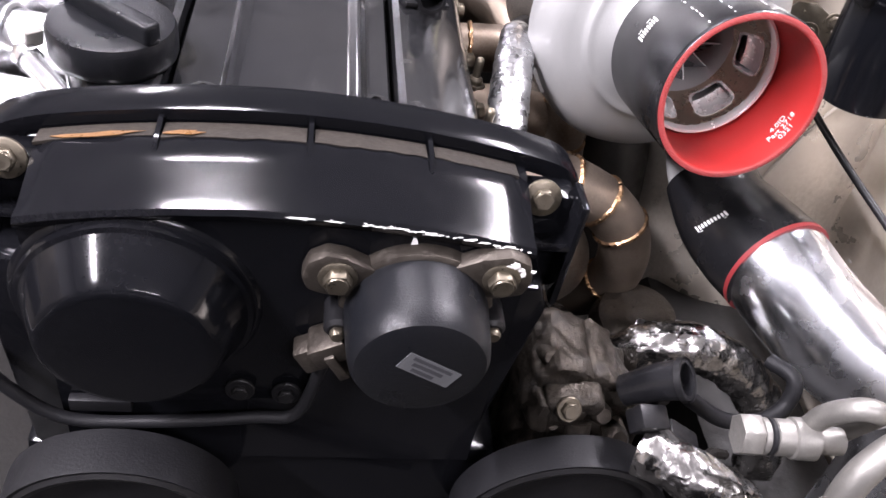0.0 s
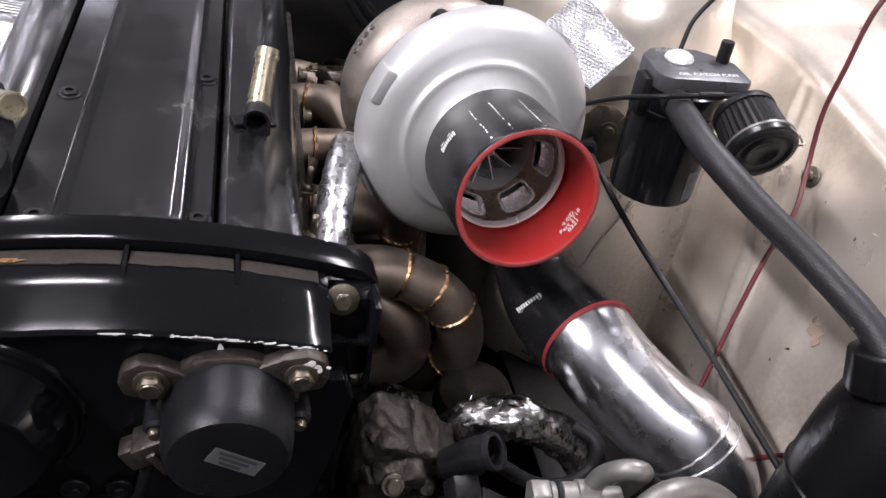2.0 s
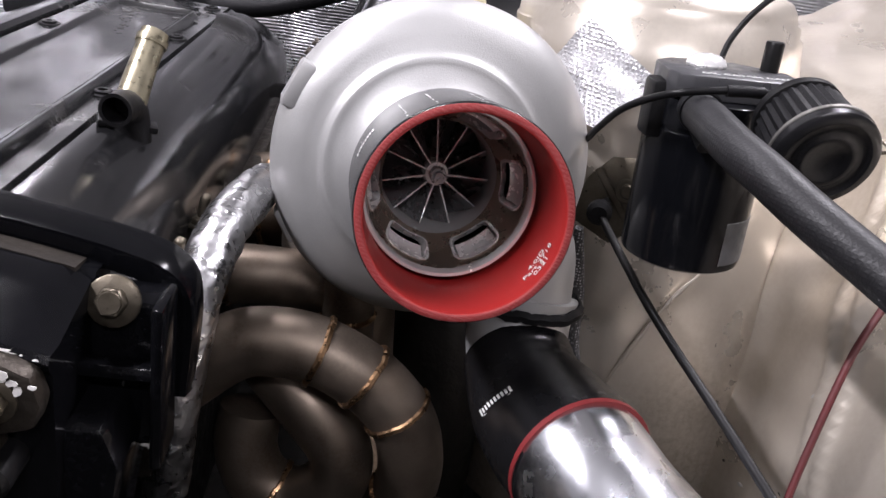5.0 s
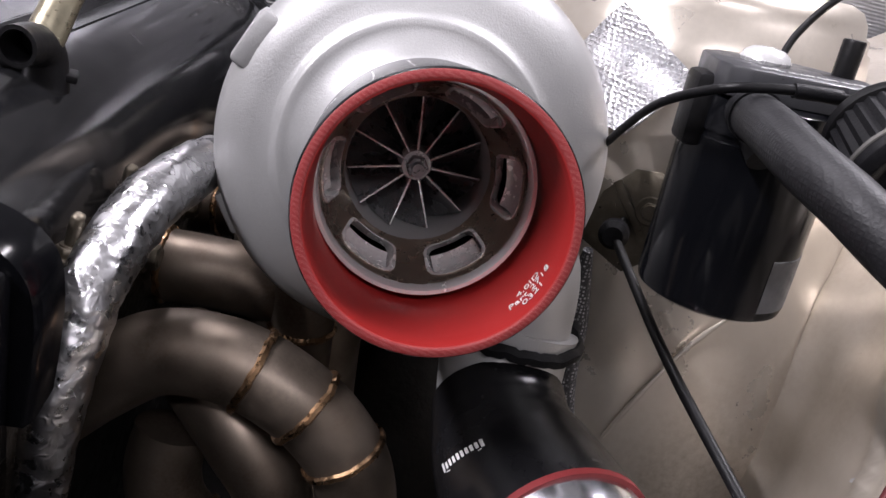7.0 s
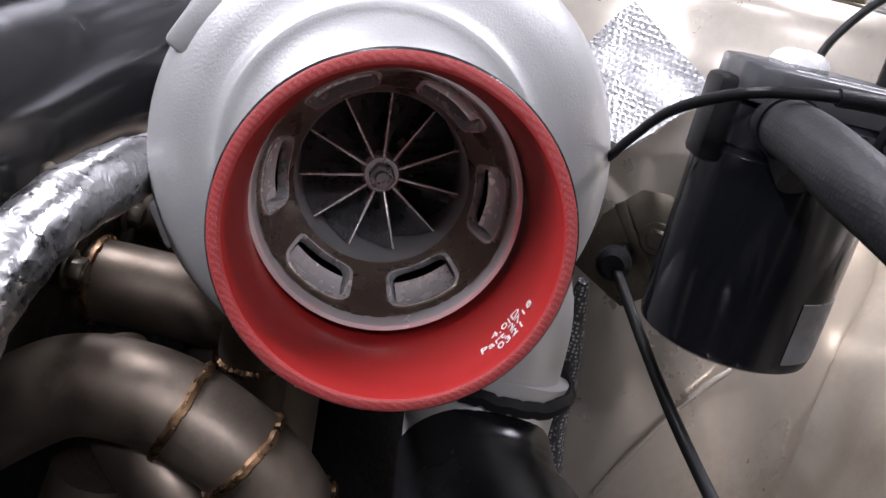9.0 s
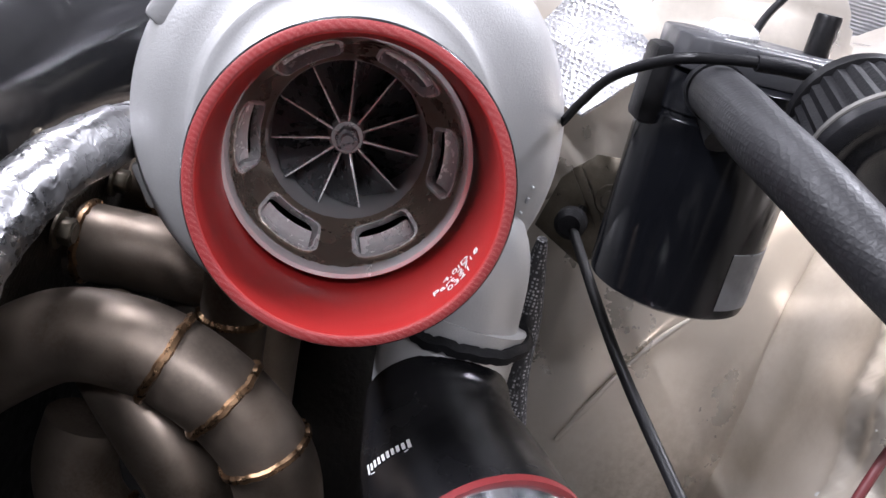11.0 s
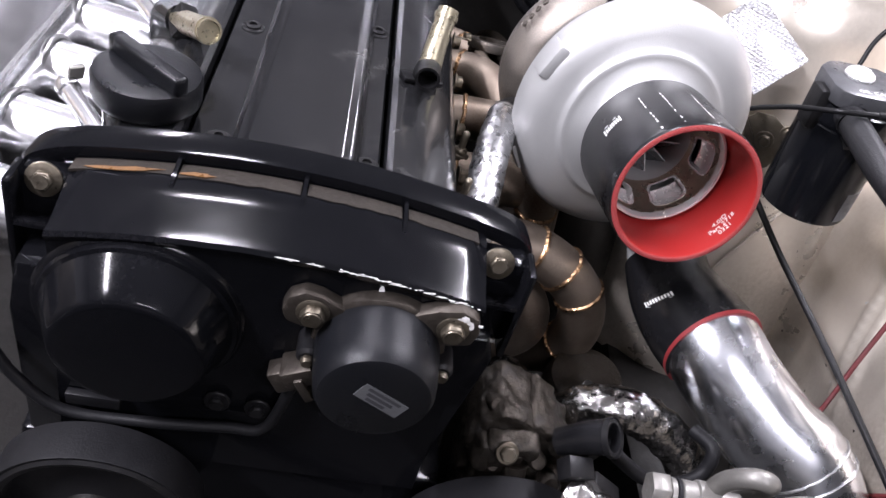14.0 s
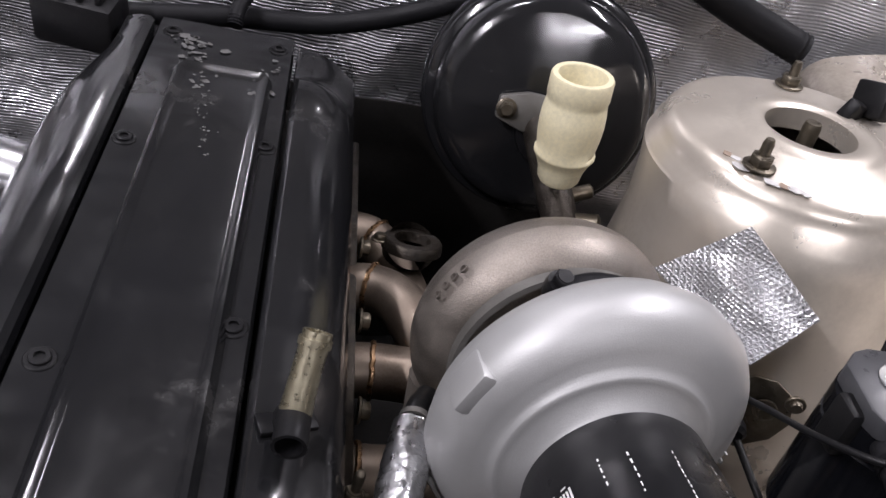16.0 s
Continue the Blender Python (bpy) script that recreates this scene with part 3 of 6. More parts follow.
for x, y in ((-0.058, 0.097), (-0.062, 0.254), (-0.066, 0.475), (-0.062, 0.655), (0.039, 0.100), (0.037, 0.293), (0.037, 0.49), (0.034, 0.655)):
    bolt("cover_bolt", valve_cover, (x, y, 0.8978), (0, 0, 1), 0.0062, 0.004, M["dull_black"], 0.009, 0.0032)


rnd = random.Random(21)
for k in range(96):
    f = rnd.random()
    y = 0.652 - 0.19 * f ** 1.6
    x = -0.05 + 0.045 * f + rnd.gauss(0, 0.010 * (1 - 0.8 * f)) if k % 4 else rnd.uniform(0.016, 0.04)
    y = y if k % 4 else rnd.uniform(0.56, 0.64)
    flat_z = 0.8985 + (0.0035 if y < 0.59 and -0.04 < x < 0.024 else 0.0012)
    size = 0.0013 + 0.0085 * rnd.random() ** 2 * (1 - f)
    part("flaking_paint", blotch(13, size, size * rnd.uniform(0.25, 1.3), Matrix.Translation((x, y, flat_z)) @ pose(0, 0, 0, 0, 0, rnd.uniform(0, 180)), 300 + k, 0.0003), M["worn_film"], valve_cover, "grey flaking paint" if k == 0 else "", flat=True)


def emblem():
    ring = [(-0.112 + 0.013 * math.cos(a) + 0.0, 0.405 + 0.026 * math.sin(a)) for a in [2 * math.pi * i / 28 for i in range(28)]]
    pts = [(x, y, 0.888 - 0.75 * (-(x + 0.112))) for x, y in ring]
    return tube(pts + pts[:1], 0.0009, 6, 2, False)


part("emblem_ring", emblem(), M["gloss_black"], valve_cover)

# oil filler cap
cap = thing("oil_filler_cap", (-0.108, 0.117, 0.89), "matt black plastic oil filler cap with a grip bar", "oil cap")
CAP = pose(-0.108, 0.117, 0.898)
part("neck", lathe([(0.0, -0.02), (0.028, -0.02), (0.028, 0.006), (0.0, 0.006)], CAP, 32), M["gloss_black"], cap)
part("cap_body", lathe([(0.0, 0.006), (0.030, 0.006), (0.0335, 0.009), (0.0345, 0.012), (0.0345, 0.024), (0.033, 0.0275), (0.030, 0.0285), (0.012, 0.0275), (0, 0.0275)], CAP, 48), M["black_plastic"], cap)
part("grip_bar", prism([(-0.0335, -0.0055), (0.0335, -0.0055), (0.0335, 0.0055), (-0.0335, 0.0055)], 0.014, CAP @ pose(0, 0, 0.0255, 0, 0, -38), 0.003, 3), M["black_plastic"], cap)

# breather pipes
br = thing("breather_pipe", (-0.131, 0.25, 0.87), "black breather stub with a yellow zinc hose tail", "breather")
part("stub", tube([(-0.131, 0.257, 0.872), (-0.126, 0.25, 0.895), (-0.112, 0.226, 0.906)], [0.012, 0.013, 0.0115], 18), M["gloss_black"], br)
part("collar", box(0.016, 0.022, 0.02, 0.003, pose(-0.108, 0.22, 0.908, 20, 25, 30)), M["dull_black"], br)
part("hose_tail", tube([(-0.112, 0.226, 0.906), (-0.092, 0.193, 0.9215), (-0.0815, 0.176, 0.9295)], 0.0088, 20, bore=0.0075), M["yellow_zinc"], br)
part("bead", tube([(-0.0855, 0.1825, 0.9265), (-0.083, 0.1785, 0.9285)], 0.0097, 20, 3), M["yellow_zinc"], br)
br2 = thing("breather_pipe", (0.076, 0.21, 0.89), "black breather elbow with a yellow zinc hose tail", "breather")
part("elbow", tube([(0.077, 0.222, 0.893), (0.0765, 0.219, 0.912), (0.0765, 0.208, 0.919), (0.0755, 0.194, 0.920)], [0.011, 0.0105, 0.0095, 0.0095], 20, bore=0.0075), M["dull_black"], br2)
part("flange", box(0.034, 0.014, 0.004, 0.001, pose(0.074, 0.222, 0.904, 0, 8, 20)), M["dull_black"], br2)
part("hose_tail", tube([(0.077, 0.216, 0.918), (0.080, 0.230, 0.937), (0.0835, 0.244, 0.955)], [0.0092, 0.0082, 0.0082], 20, bore=0.0068), M["yellow_zinc"], br2)
part("bead", tube([(0.0822, 0.239, 0.9486), (0.0828, 0.2415, 0.952)], 0.0093, 20, 3), M["yellow_zinc"], br2)

# ---- timing cover ----
timing = thing("timing_cover", (-0.01, 0.02, 0.70), "scuffed gloss black plastic timing belt cover", "timing cover")
arch = lambda x: 0.9245 - 0.9 * (x + 0.004) ** 2


def timing_shell():
    """The hood of the cover: back flange, ribbed top and upright face."""
    secs = []
    for k in range(49):
        x = -0.128 + 0.246 * k / 48
        z0 = arch(x)
        end = max(0, abs(k - 24) - 22) / 2
        wob = 0.0006 * noise.noise(Vector((x * 60, 0, 0)))
        secs.append([(x, 0.05, 0.70), (x, 0.05, z0 - 0.006), (x, 0.0335, z0 - 0.005), (x, 0.031, z0 - 0.004 - 0.003 * end), (x, 0.0275, z0 - 0.003 - 0.003 * end), (x, 0.012, z0 - 0.007 - 0.003 * end),
                     (x, -0.006, z0 - 0.0125 - 0.002 * end), (x, -0.0135 + wob, z0 - 0.014), (x, -0.0155 + wob, z0 - 0.0165), (x, -0.0145, z0 - 0.020), (x, -0.012, z0 - 0.023), (x, -0.012, 0.86), (x, -0.012, 0.80), (x, -0.012, 0.70)])
    return loft(secs)


part("hood", timing_shell(), M["cover_black"], timing)


def flange():
    """The back plate's rim: over the arch and down round both corners."""
    path = [(-0.157, 0.845), (-0.159, 0.858), (-0.160, 0.88), (-0.1575, 0.894), (-0.149, 0.9025)]
    path += [(x, arch(x)) for x in (-0.13, -0.10, -0.06, -0.02, 0.02, 0.06, 0.10, 0.125)]
    path += [(0.140, 0.9045), (0.1485, 0.896), (0.151, 0.882), (0.1505, 0.864), (0.149, 0.845)]
    line = curve([(x, 0, z) for x, z in path], 6)
    secs = []
    for k, p in enumerate(line):
        d = (line[min(k + 1, len(line) - 1)] - line[max(k - 1, 0)]).normalized()
        out_ = Vector((-d.z, 0, d.x))
        secs.append([tuple(p + out_ * o + Vector((0, y, 0))) for o, y in ((-0.008, 0.064), (0.0, 0.066), (0.0022, 0.0645), (0.0036, 0.047), (0.0022, 0.0425), (-0.003, 0.0415), (-0.008, 0.0425))])
    return loft(secs)


part("flange", flange(), M["cover_black"], timing)
for x in (-0.07, 0.003, 0.064):
    part("rib", loft([[(x - w, y, arch(x) - d), (x + w, y, arch(x) - d), (x + w, y, arch(x) - 0.02), (x - w, y, arch(x) - 0.02)] for y, d, w in ((0.0425, 0.0005, 0.0012), (0.028, 0.0015, 0.0012), (0.021, 0.0035, 0.001), (0.014, 0.008, 0.0008))]), M["cover_black"], timing)
for sx, x0, x1, bx in ((-1, -0.156, -0.126, -0.141), (1, 0.117, 0.147, 0.127)):
    part("bolt_pocket", join(box(x1 - x0, 0.02, 0.07, 0.004, pose((x0 + x1) / 2, 0.035, 0.865)),
                             box(0.005, 0.024, 0.075, 0.002, pose(x0 if sx < 0 else x1, 0.022, 0.868)),
                             box(x1 - x0, 0.024, 0.006, 0.002, pose((x0 + x1) / 2, 0.022, 0.872, -20))), M["cover_black"], timing)
    bolt("corner_bolt", timing, (bx, 0.026, 0.8985), (0, -1, 0.35), 0.0062, 0.006, M["bolt_steel"], 0.0105)
part("cam_bulge", lathe([(0.062, 0.0), (0.060, 0.003), (0.0585, 0.0035), (0.0575, 0.0065), (0.055, 0.0075), (0.0535, 0.0105), (0.0435, 0.0305), (0.041, 0.0325), (0.038, 0.033), (0, 0.033)], aim((-0.078, -0.0115, 0.841), (0, -1, 0)), 64), M["cover_black"], timing)
part("lower_face", prism([(-0.152, 0.70), (0.118, 0.70), (0.132, 0.80), (0.138, 0.842), (0.132, 0.86), (-0.15, 0.86), (-0.156, 0.82)], 0.05, Matrix.Translation((0, 0.045, 0)) @ pose(0, 0, 0, 90), 0.003), M["cover_black"], timing)
part("lower_cover", box(0.30, 0.05, 0.18, 0.006, pose(-0.01, 0.02, 0.61)), M["cover_black"], timing)

def dust_strip(x0, x1, back, front, seed):
    """A thin uneven film of dirt lying in the groove behind the hood."""
    rows = []
    for k in range(19):
        x = x0 + (x1 - x0) * k / 18
        w = noise.noise(Vector((x * 80, seed, 0)))
        rows.append([(x, back, arch(x) - 0.0044), (x, front + 0.0018 * w, arch(x) - 0.0026), (x, front + 0.0018 * w, arch(x) - 0.0046), (x, back, arch(x) - 0.0064)])
    return loft(rows)


for x0, x1, front, seed in ((-0.128, -0.072, 0.0275, 1), (-0.068, 0.001, 0.0262, 2), (0.005, 0.062, 0.0268, 3), (0.066, 0.112, 0.0278, 4)):
    part("dust_film", dust_strip(x0, x1, 0.0405, front, seed), M["dust"], timing, "grey-brown dust in the groove" if seed == 1 else "")

rnd = random.Random(9)
for k in range(54):
    x = rnd.choice((rnd.uniform(-0.01, 0.116), rnd.uniform(0.03, 0.116)))
    part("paint_chip", blotch(9, rnd.choice((0.001, 0.0018, 0.003, 0.0055)) * rnd.uniform(0.7, 1.2), rnd.uniform(0.0002, 0.0006), aim((x, -0.0153, arch(x) - 0.0158 + rnd.uniform(-0.001, 0.0008)), (0, -0.8, 0.6)), k), M["chipped"], timing, "bare chipped plastic edge" if k == 0 else "", flat=True)
for k in range(8):
    part("paint_chip", blotch(8, rnd.uniform(0.001, 0.003), rnd.uniform(0.0005, 0.0014), aim((rnd.uniform(0.118, 0.146), 0.0245 - 0.0002 * k, 0.831 + rnd.uniform(-0.0005, 0.002)), (0, -1, 0)), 640 + k), M["chipped"], timing, "", flat=True)
part("paint_mark", blotch(9, 0.0022, 0.0062, Matrix.Translation((0.056, -0.0128, 0.894)) @ pose(0, 0, 0, 90), 77), M["print_white"], timing, "dab of white paint", flat=True)
for x, w, sd in ((-0.098, 0.026, 1), (-0.058, 0.010, 2)):
    part("oil_stain", blotch(14, w, 0.0035, Matrix.Translation((x, 0.0295, arch(x) - 0.0026)) @ pose(0, 0, 0, -14, math.degrees(1.8 * x), 0), sd, 0.0003), M["oil_stain"], timing, "brown dried oil film", flat=True)

# ---- cam angle sensor ----
cas = thing("cam_angle_sensor", (0.062, -0.012, 0.83), "matt black cam angle sensor on a grey alloy bracket", "sensor")
CAS = aim((0.062, -0.012, 0.855), (0, -1, 0))
part("bracket", join(lathe([(0, 0.0), (0.040, 0.0), (0.0405, 0.003), (0.040, 0.008), (0.038, 0.0095), (0, 0.0095)], CAS, 48),
                     prism([(-0.016, 0), (-0.013, 0.010), (-0.004, 0.016), (0.006, 0.014), (0.03, 0.002), (0.03, -0.015), (-0.004, -0.012), (-0.013, -0.009)], 0.011, Matrix.Translation((0.018, -0.012, 0.877)) @ pose(0, 0, 0, 90, 0, 0), 0.0025),
                     prism([(0.016, 0), (0.013, 0.012), (0.002, 0.017), (-0.012, 0.014), (-0.032, 0.004), (-0.03, -0.012), (0.0, -0.014), (0.013, -0.010)], 0.011, Matrix.Translation((0.102, -0.012, 0.882)) @ pose(0, 0, 0, 90, 0, 0), 0.0025)), M["grimy_alloy"], cas)
part("body", lathe([(0.0375, 0.008), (0.0372, 0.018), (0.0362, 0.034), (0.035, 0.0425), (0.0325, 0.0468), (0.029, 0.048), (0, 0.0484)], CAS, 64), M["black_plastic"], cas)
for x, z in ((0.020, 0.879), (0.101, 0.884)):
    bolt("bracket_bolt", cas, (x, -0.0225, z), (0, -1, 0), 0.0075, 0.007, M["bolt_steel"], 0.0098)
label_plate = part("label_plate", prism([(-0.0155, -0.0062), (0.0155, -0.0062), (0.0155, 0.0062), (-0.0155, 0.0062)], 0.0004, Matrix.Translation((0.066, -0.0603, 0.8565)) @ pose(0, 0, 0, 90) @ pose(0, 0, 0, 0, 0, -30), 0), M["label_grey"], cas, "scuffed silver label with small print")
for k in range(3):
    part("print_bar", prism([(-0.012 + 0.002 * k, -0.0011), (0.011 - 0.003 * k, -0.0011), (0.011 - 0.003 * k, 0.0011), (-0.012 + 0.002 * k, 0.0011)], 0.0002, Matrix.Translation((0.066, -0.0608, 0.8565)) @ pose(0, 0, 0, 90) @ pose(0, 0, 0, 0, 0, -30) @ pose(0, 0.0038 - 0.0038 * k, 0), 0), M["ink_dark"], label_plate)
for x, z in ((0.022, 0.848), (0.102, 0.853)):
    part("side_lug", lathe([(0, 0), (0.007, 0), (0.007, 0.017), (0.005, 0.019), (0, 0.019)], aim((x, -0.012, z), (0, -1, 0)), 18), M["dull_black"], cas)
    bolt("lug_screw", cas, (x, -0.031, z), (0, -1, 0), 0.0042, 0.004, M["bolt_steel"])
part("connector", join(box(0.022, 0.02, 0.014, 0.002, pose(0.020, -0.022, 0.828, 0, -30, 0)), box(0.018, 0.014, 0.018, 0.002, pose(0.012, -0.022, 0.820, 0, -30, 0)), box(0.006, 0.02, 0.02, 0.001, pose(0.024, -0.024, 0.820, 0, -30, 0))), M["grimy_alloy"], cas, "grey plastic plug")

rnd = random.Random(31)
for k in range(7):
    part("scuff", blotch(9, rnd.uniform(0.0015, 0.004), rnd.uniform(0.001, 0.003), aim((0.105 + rnd.uniform(-0.006, 0.012), -0.0235, 0.892 + rnd.uniform(-0.004, 0.003)), (0, -1, 0.25)), 500 + k, 0.0005), M["chipped"], cas, "bare scraped metal" if k == 0 else "", flat=True)
for k, (dx, dz, turn) in enumerate(((-0.004, 0.0, 55), (-0.001, 0.0, 118), (0.004, -0.001, 100), (0.0, -0.002, 10))):
    part("scratch_mark", blotch(7, 0.0042, 0.0004, Matrix.Translation((0.022 + dx, -0.0128, 0.884 + dz)) @ pose(0, 0, 0, 90) @ pose(0, 0, 0, 0, 0, turn), 520 + k, 0.0004), M["worn_film"], timing, "faint scratched mark" if k == 0 else "", flat=True)

# ---- turbo ----
RIM = Vector((0.2675, 0.115, 0.917))
AX = Vector((0.10, -0.985, 0.122)).normalized()
SIDE = (Vector((1, 0, 0)) - AX * AX.x).normalized()
RISE = AX.cross(SIDE)
TB = Matrix((SIDE, RISE, AX)).transposed().to_4x4()
TB.translation = RIM
turbo = thing("turbocharger", (0.25, 0.25, 0.80), "large turbocharger with pale cast aluminium compressor and rusty turbine housing", "turbocharger")


def volute(r0, r1, grow, s, seg=72, ring=28, start=0.0):
    """A snail housing: a tube round the axis whose section grows with the angle."""
    bm = bmesh.new()
    rings = []
    for i in range(seg + 1):
        a = 2 * math.pi * i / seg
        rt = r0 + (r1 - r0) * (i / seg)
        R = grow + 0.25 * rt
        row = []
        for j in range(ring):
            b = 2 * math.pi * j / ring
            rad = R + rt * math.cos(b)
            row.append(bm.verts.new(TB @ Vector((rad * math.cos(a + start), rad * math.sin(a + start), s + rt * 0.95 * math.sin(b)))))
        rings.append(row)
    for p, q in zip(rings, rings[1:]):
        for j in range(ring):
            k = (j + 1) % ring
            bm.faces.new((p[j], p[k], q[k], q[j]))
    bm.faces.new(rings[0])
    bm.faces.new(rings[-1][::-1])
    return bm


compressor = part("compressor_housing", join(
    lathe([(0.0335, -0.118), (0.0335, -0.083), (0.0343, -0.0792)], TB, 64),
    lathe([(0.0460, -0.0480), (0.0463, -0.0455), (0.0472, -0.0445), (0.0480, -0.0460), (0.0465, -0.050), (0.0455, -0.086), (0.0510, -0.0925), (0.0555, -0.095), (0.0595, -0.0975), (0.0635, -0.0985), (0.066, -0.0985), (0.0675, -0.0995), (0.0685, -0.1015), (0.0715, -0.1035), (0.078, -0.105),
           (0.0865, -0.108), (0.0935, -0.1145), (0.0975, -0.124), (0.0975, -0.138), (0.092, -0.150), (0.082, -0.157), (0.07, -0.160), (0.045, -0.162)], TB, 96,
          squash=lambda a, r, h: (1 + 0.13 * max(0, min(1, (r - 0.068) / 0.02)) * (0.5 + 0.5 * math.cos(a + 0.5)), -0.010 * max(0, min(1, (r - 0.072) / 0.02)) * (0.5 + 0.5 * math.cos(a + 0.5))))), M["cast_aluminium"], turbo, "bead-blasted aluminium compressor cover", 50)


def weld_ring(c, d, r, bead, n=60, seed=1):
    """A ring of overlapping weld ripples round a pipe."""
    m = aim(c, d)
    rnd = random.Random(seed)
    pts = [m @ Vector((r * math.cos(a), r * math.sin(a), bead * 0.25 * rnd.uniform(-1, 1))) for a in [2 * math.pi * i / n for i in range(n)]]
    radii = [bead * (0.8 + 0.35 * (i % 2)) for i in range(n * 2)]
    return tube(pts + pts[:1], radii, 6, 2, False)


def slot_ring():
    """The bronze shroud ring with six bean-shaped ports cut through it, and the liners of the ports."""
    skin, pieces = bmesh.new(), []

    def at(deg, t, deep=0.0):
        a = radians(deg)
        r = 0.0455 - 0.0113 * t + deep * 0.5
        return TB @ Vector((r * math.cos(a), r * math.sin(a), -0.0485 - 0.031 * t ** 0.8 - deep))

    n = 32
    for k in range(6):
        mid = 6 + 60 * k
        liner, floor_ = bmesh.new(), bmesh.new()
        pieces.append((liner, floor_))
        loops = []
        for q in range(4):
            loop = []
            for i in range(n):
                b = 2 * math.pi * i / n
                c, s = math.cos(b), math.sin(b)
                g = max(abs(c), abs(s))
                sq = (c / g, s / g)
                e = (abs(c) ** 5 + abs(s) ** 5) ** (-1 / 5)
                inn = (18.5 * c * e, 0.48 + 0.33 * s * e)
                out_ = (30 * sq[0], 0.5 + 0.5 * sq[1])
                f = q / 3
                loop.append((mid + inn[0] + (out_[0] - inn[0]) * f, inn[1] + (out_[1] - inn[1]) * f))
            loops.append(loop)
        rows = [[skin.verts.new(at(*p)) for p in loop] for loop in loops]
        for p, q in zip(rows, rows[1:]):
            for i in range(n):
                j = (i + 1) % n
                skin.faces.new((p[i], p[j], q[j], q[i]))
        steps = []
        for deep, shrink in ((0.0002, 1.11), (-0.0009, 1.06), (-0.0009, 0.99), (0.003, 0.93), (0.007, 0.86)):
            steps.append([liner.verts.new(at(mid + (d - mid) * shrink, 0.47 + (t - 0.47) * shrink, deep)) for d, t in loops[0]])
        for p, q in zip(steps, steps[1:]):
            for i in range(n):
                j = (i + 1) % n
                liner.faces.new((p[i], p[j], q[j], q[i]))
        # the bright floor of the port, open along its inner edge
        rows = []
        for t, deep in ((0.16, 0.0012), (0.30, 0.0040), (0.46, 0.0048), (0.58, 0.0034), (0.60, 0.0060)):
            rows.append([floor_.verts.new(at(mid - 15.5 + 31 * q / 12, t, deep)) for q in range(13)])
        for p, q in zip(rows, rows[1:]):
            for v0, v1, v2, v3 in zip(p, p[1:], q[1:], q):
                floor_.faces.new((v0, v1, v2, v3))
    bmesh.ops.remove_doubles(skin, verts=skin.verts, dist=0.00005)
    return skin, pieces


skin, pieces = slot_ring()
shroud = part("shroud_ring", skin, M["bronze_ring"], turbo, "bronze-tinted inlet ring with six ports", 60)
for liner, floor_ in pieces:
    part("port_liner", liner, M["machined"], shroud, "", 60)
    part("port_floor", floor_, M["machined"], shroud, "", 60)
part("inlet_lip", lathe([(0.0453, -0.0495), (0.0457, -0.0435), (0.0463, -0.0425), (0.0480, -0.0425), (0.0486, -0.0435), (0.0486, -0.054)], TB, 96), M["lip_metal"], turbo)
# Dark shell standing in for the shade of the hollow behind the ports.
part("void_shade_shell", lathe([(0.0335, -0.112), (0.047, -0.112), (0.0478, -0.054)], TB, 48), M["grease_and_shade"], turbo)

wheel = part("compressor_wheel", lathe([(0.0075, -0.094), (0.0085, -0.1), (0.011, -0.112), (0.0332, -0.1225), (0.0332, -0.126), (0, -0.126)], TB, 48), M["wheel_metal"], turbo, "machined compressor wheel")
for k in range(11):
    a0 = 2 * math.pi * (k + 0.95) / 11
    secs, n = [], 9
    for i in range(n):
        f = i / (n - 1)
        s = -0.0915 - 0.028 * f
        twist = -0.75 * f ** 1.2
        inner, outer = 0.007 + 0.006 * f, 0.0328
        th = 0.0005
        row = []
        for r, side in ((inner, -1), (outer, -1), (outer, 1), (inner, 1)):
            a = a0 + twist + side * th / r * (0.6 if r == outer else 1)
            row.append(TB @ Vector((r * math.cos(a), r * math.sin(a), s + (0.0022 if r == inner else 0) * (1 - f))))
        secs.append(row)
    blade = part("blade", loft(secs), M["wheel_metal"], wheel)
    edge = [TB @ Vector((r * math.cos(a0), r * math.sin(a0), -0.0911 + 0.0022 * (0.033 - r) / 0.026)) for r in (0.0072, 0.0325)]
    part("leading_edge", tube(edge, [0.0006, 0.0004], 6, 2), M["machined"], blade)
part("wheel_nose", lathe([(0.0085, -0.096), (0.008, -0.091), (0.0068, -0.0885), (0.0, -0.0885)], TB, 32), M["machined"], wheel)
part("shaft_nut", join(hexa(0.0056, 0.006, TB @ pose(0, 0, -0.0885)), lathe([(0, -0.0805), (0.0012, -0.0805), (0.0012, -0.0792), (0.0026, -0.0792), (0.0030, -0.081), (0.0030, -0.084)], TB, 18)), M["wheel_metal"], wheel)

# bearing housing, turbine housing and clamp
part("bearing_housing", join(lathe([(0.0, -0.158), (0.062, -0.158), (0.064, -0.162), (0.064, -0.168), (0.046, -0.17), (0.044, -0.195), (0.0, -0.2)], TB, 48)), M["dirty_alloy"], turbo)
ring_prof = [(0.055 + 0.037 * math.cos(b), -0.219 + 0.035 * math.sin(b)) for b in [2 * math.pi * i / 24 for i in range(25)]]
part("turbine_housing", lathe(ring_prof, TB, 80, squash=lambda a, r, h: (1 + 0.05 * math.cos(a + 1.9), 0)), M["cast_steel"], turbo, "heat-browned cast turbine housing", 60)
part("turbine_face", lathe([(0, -0.188), (0.05, -0.188), (0.058, -0.192)], TB, 48), M["cast_steel"], turbo)
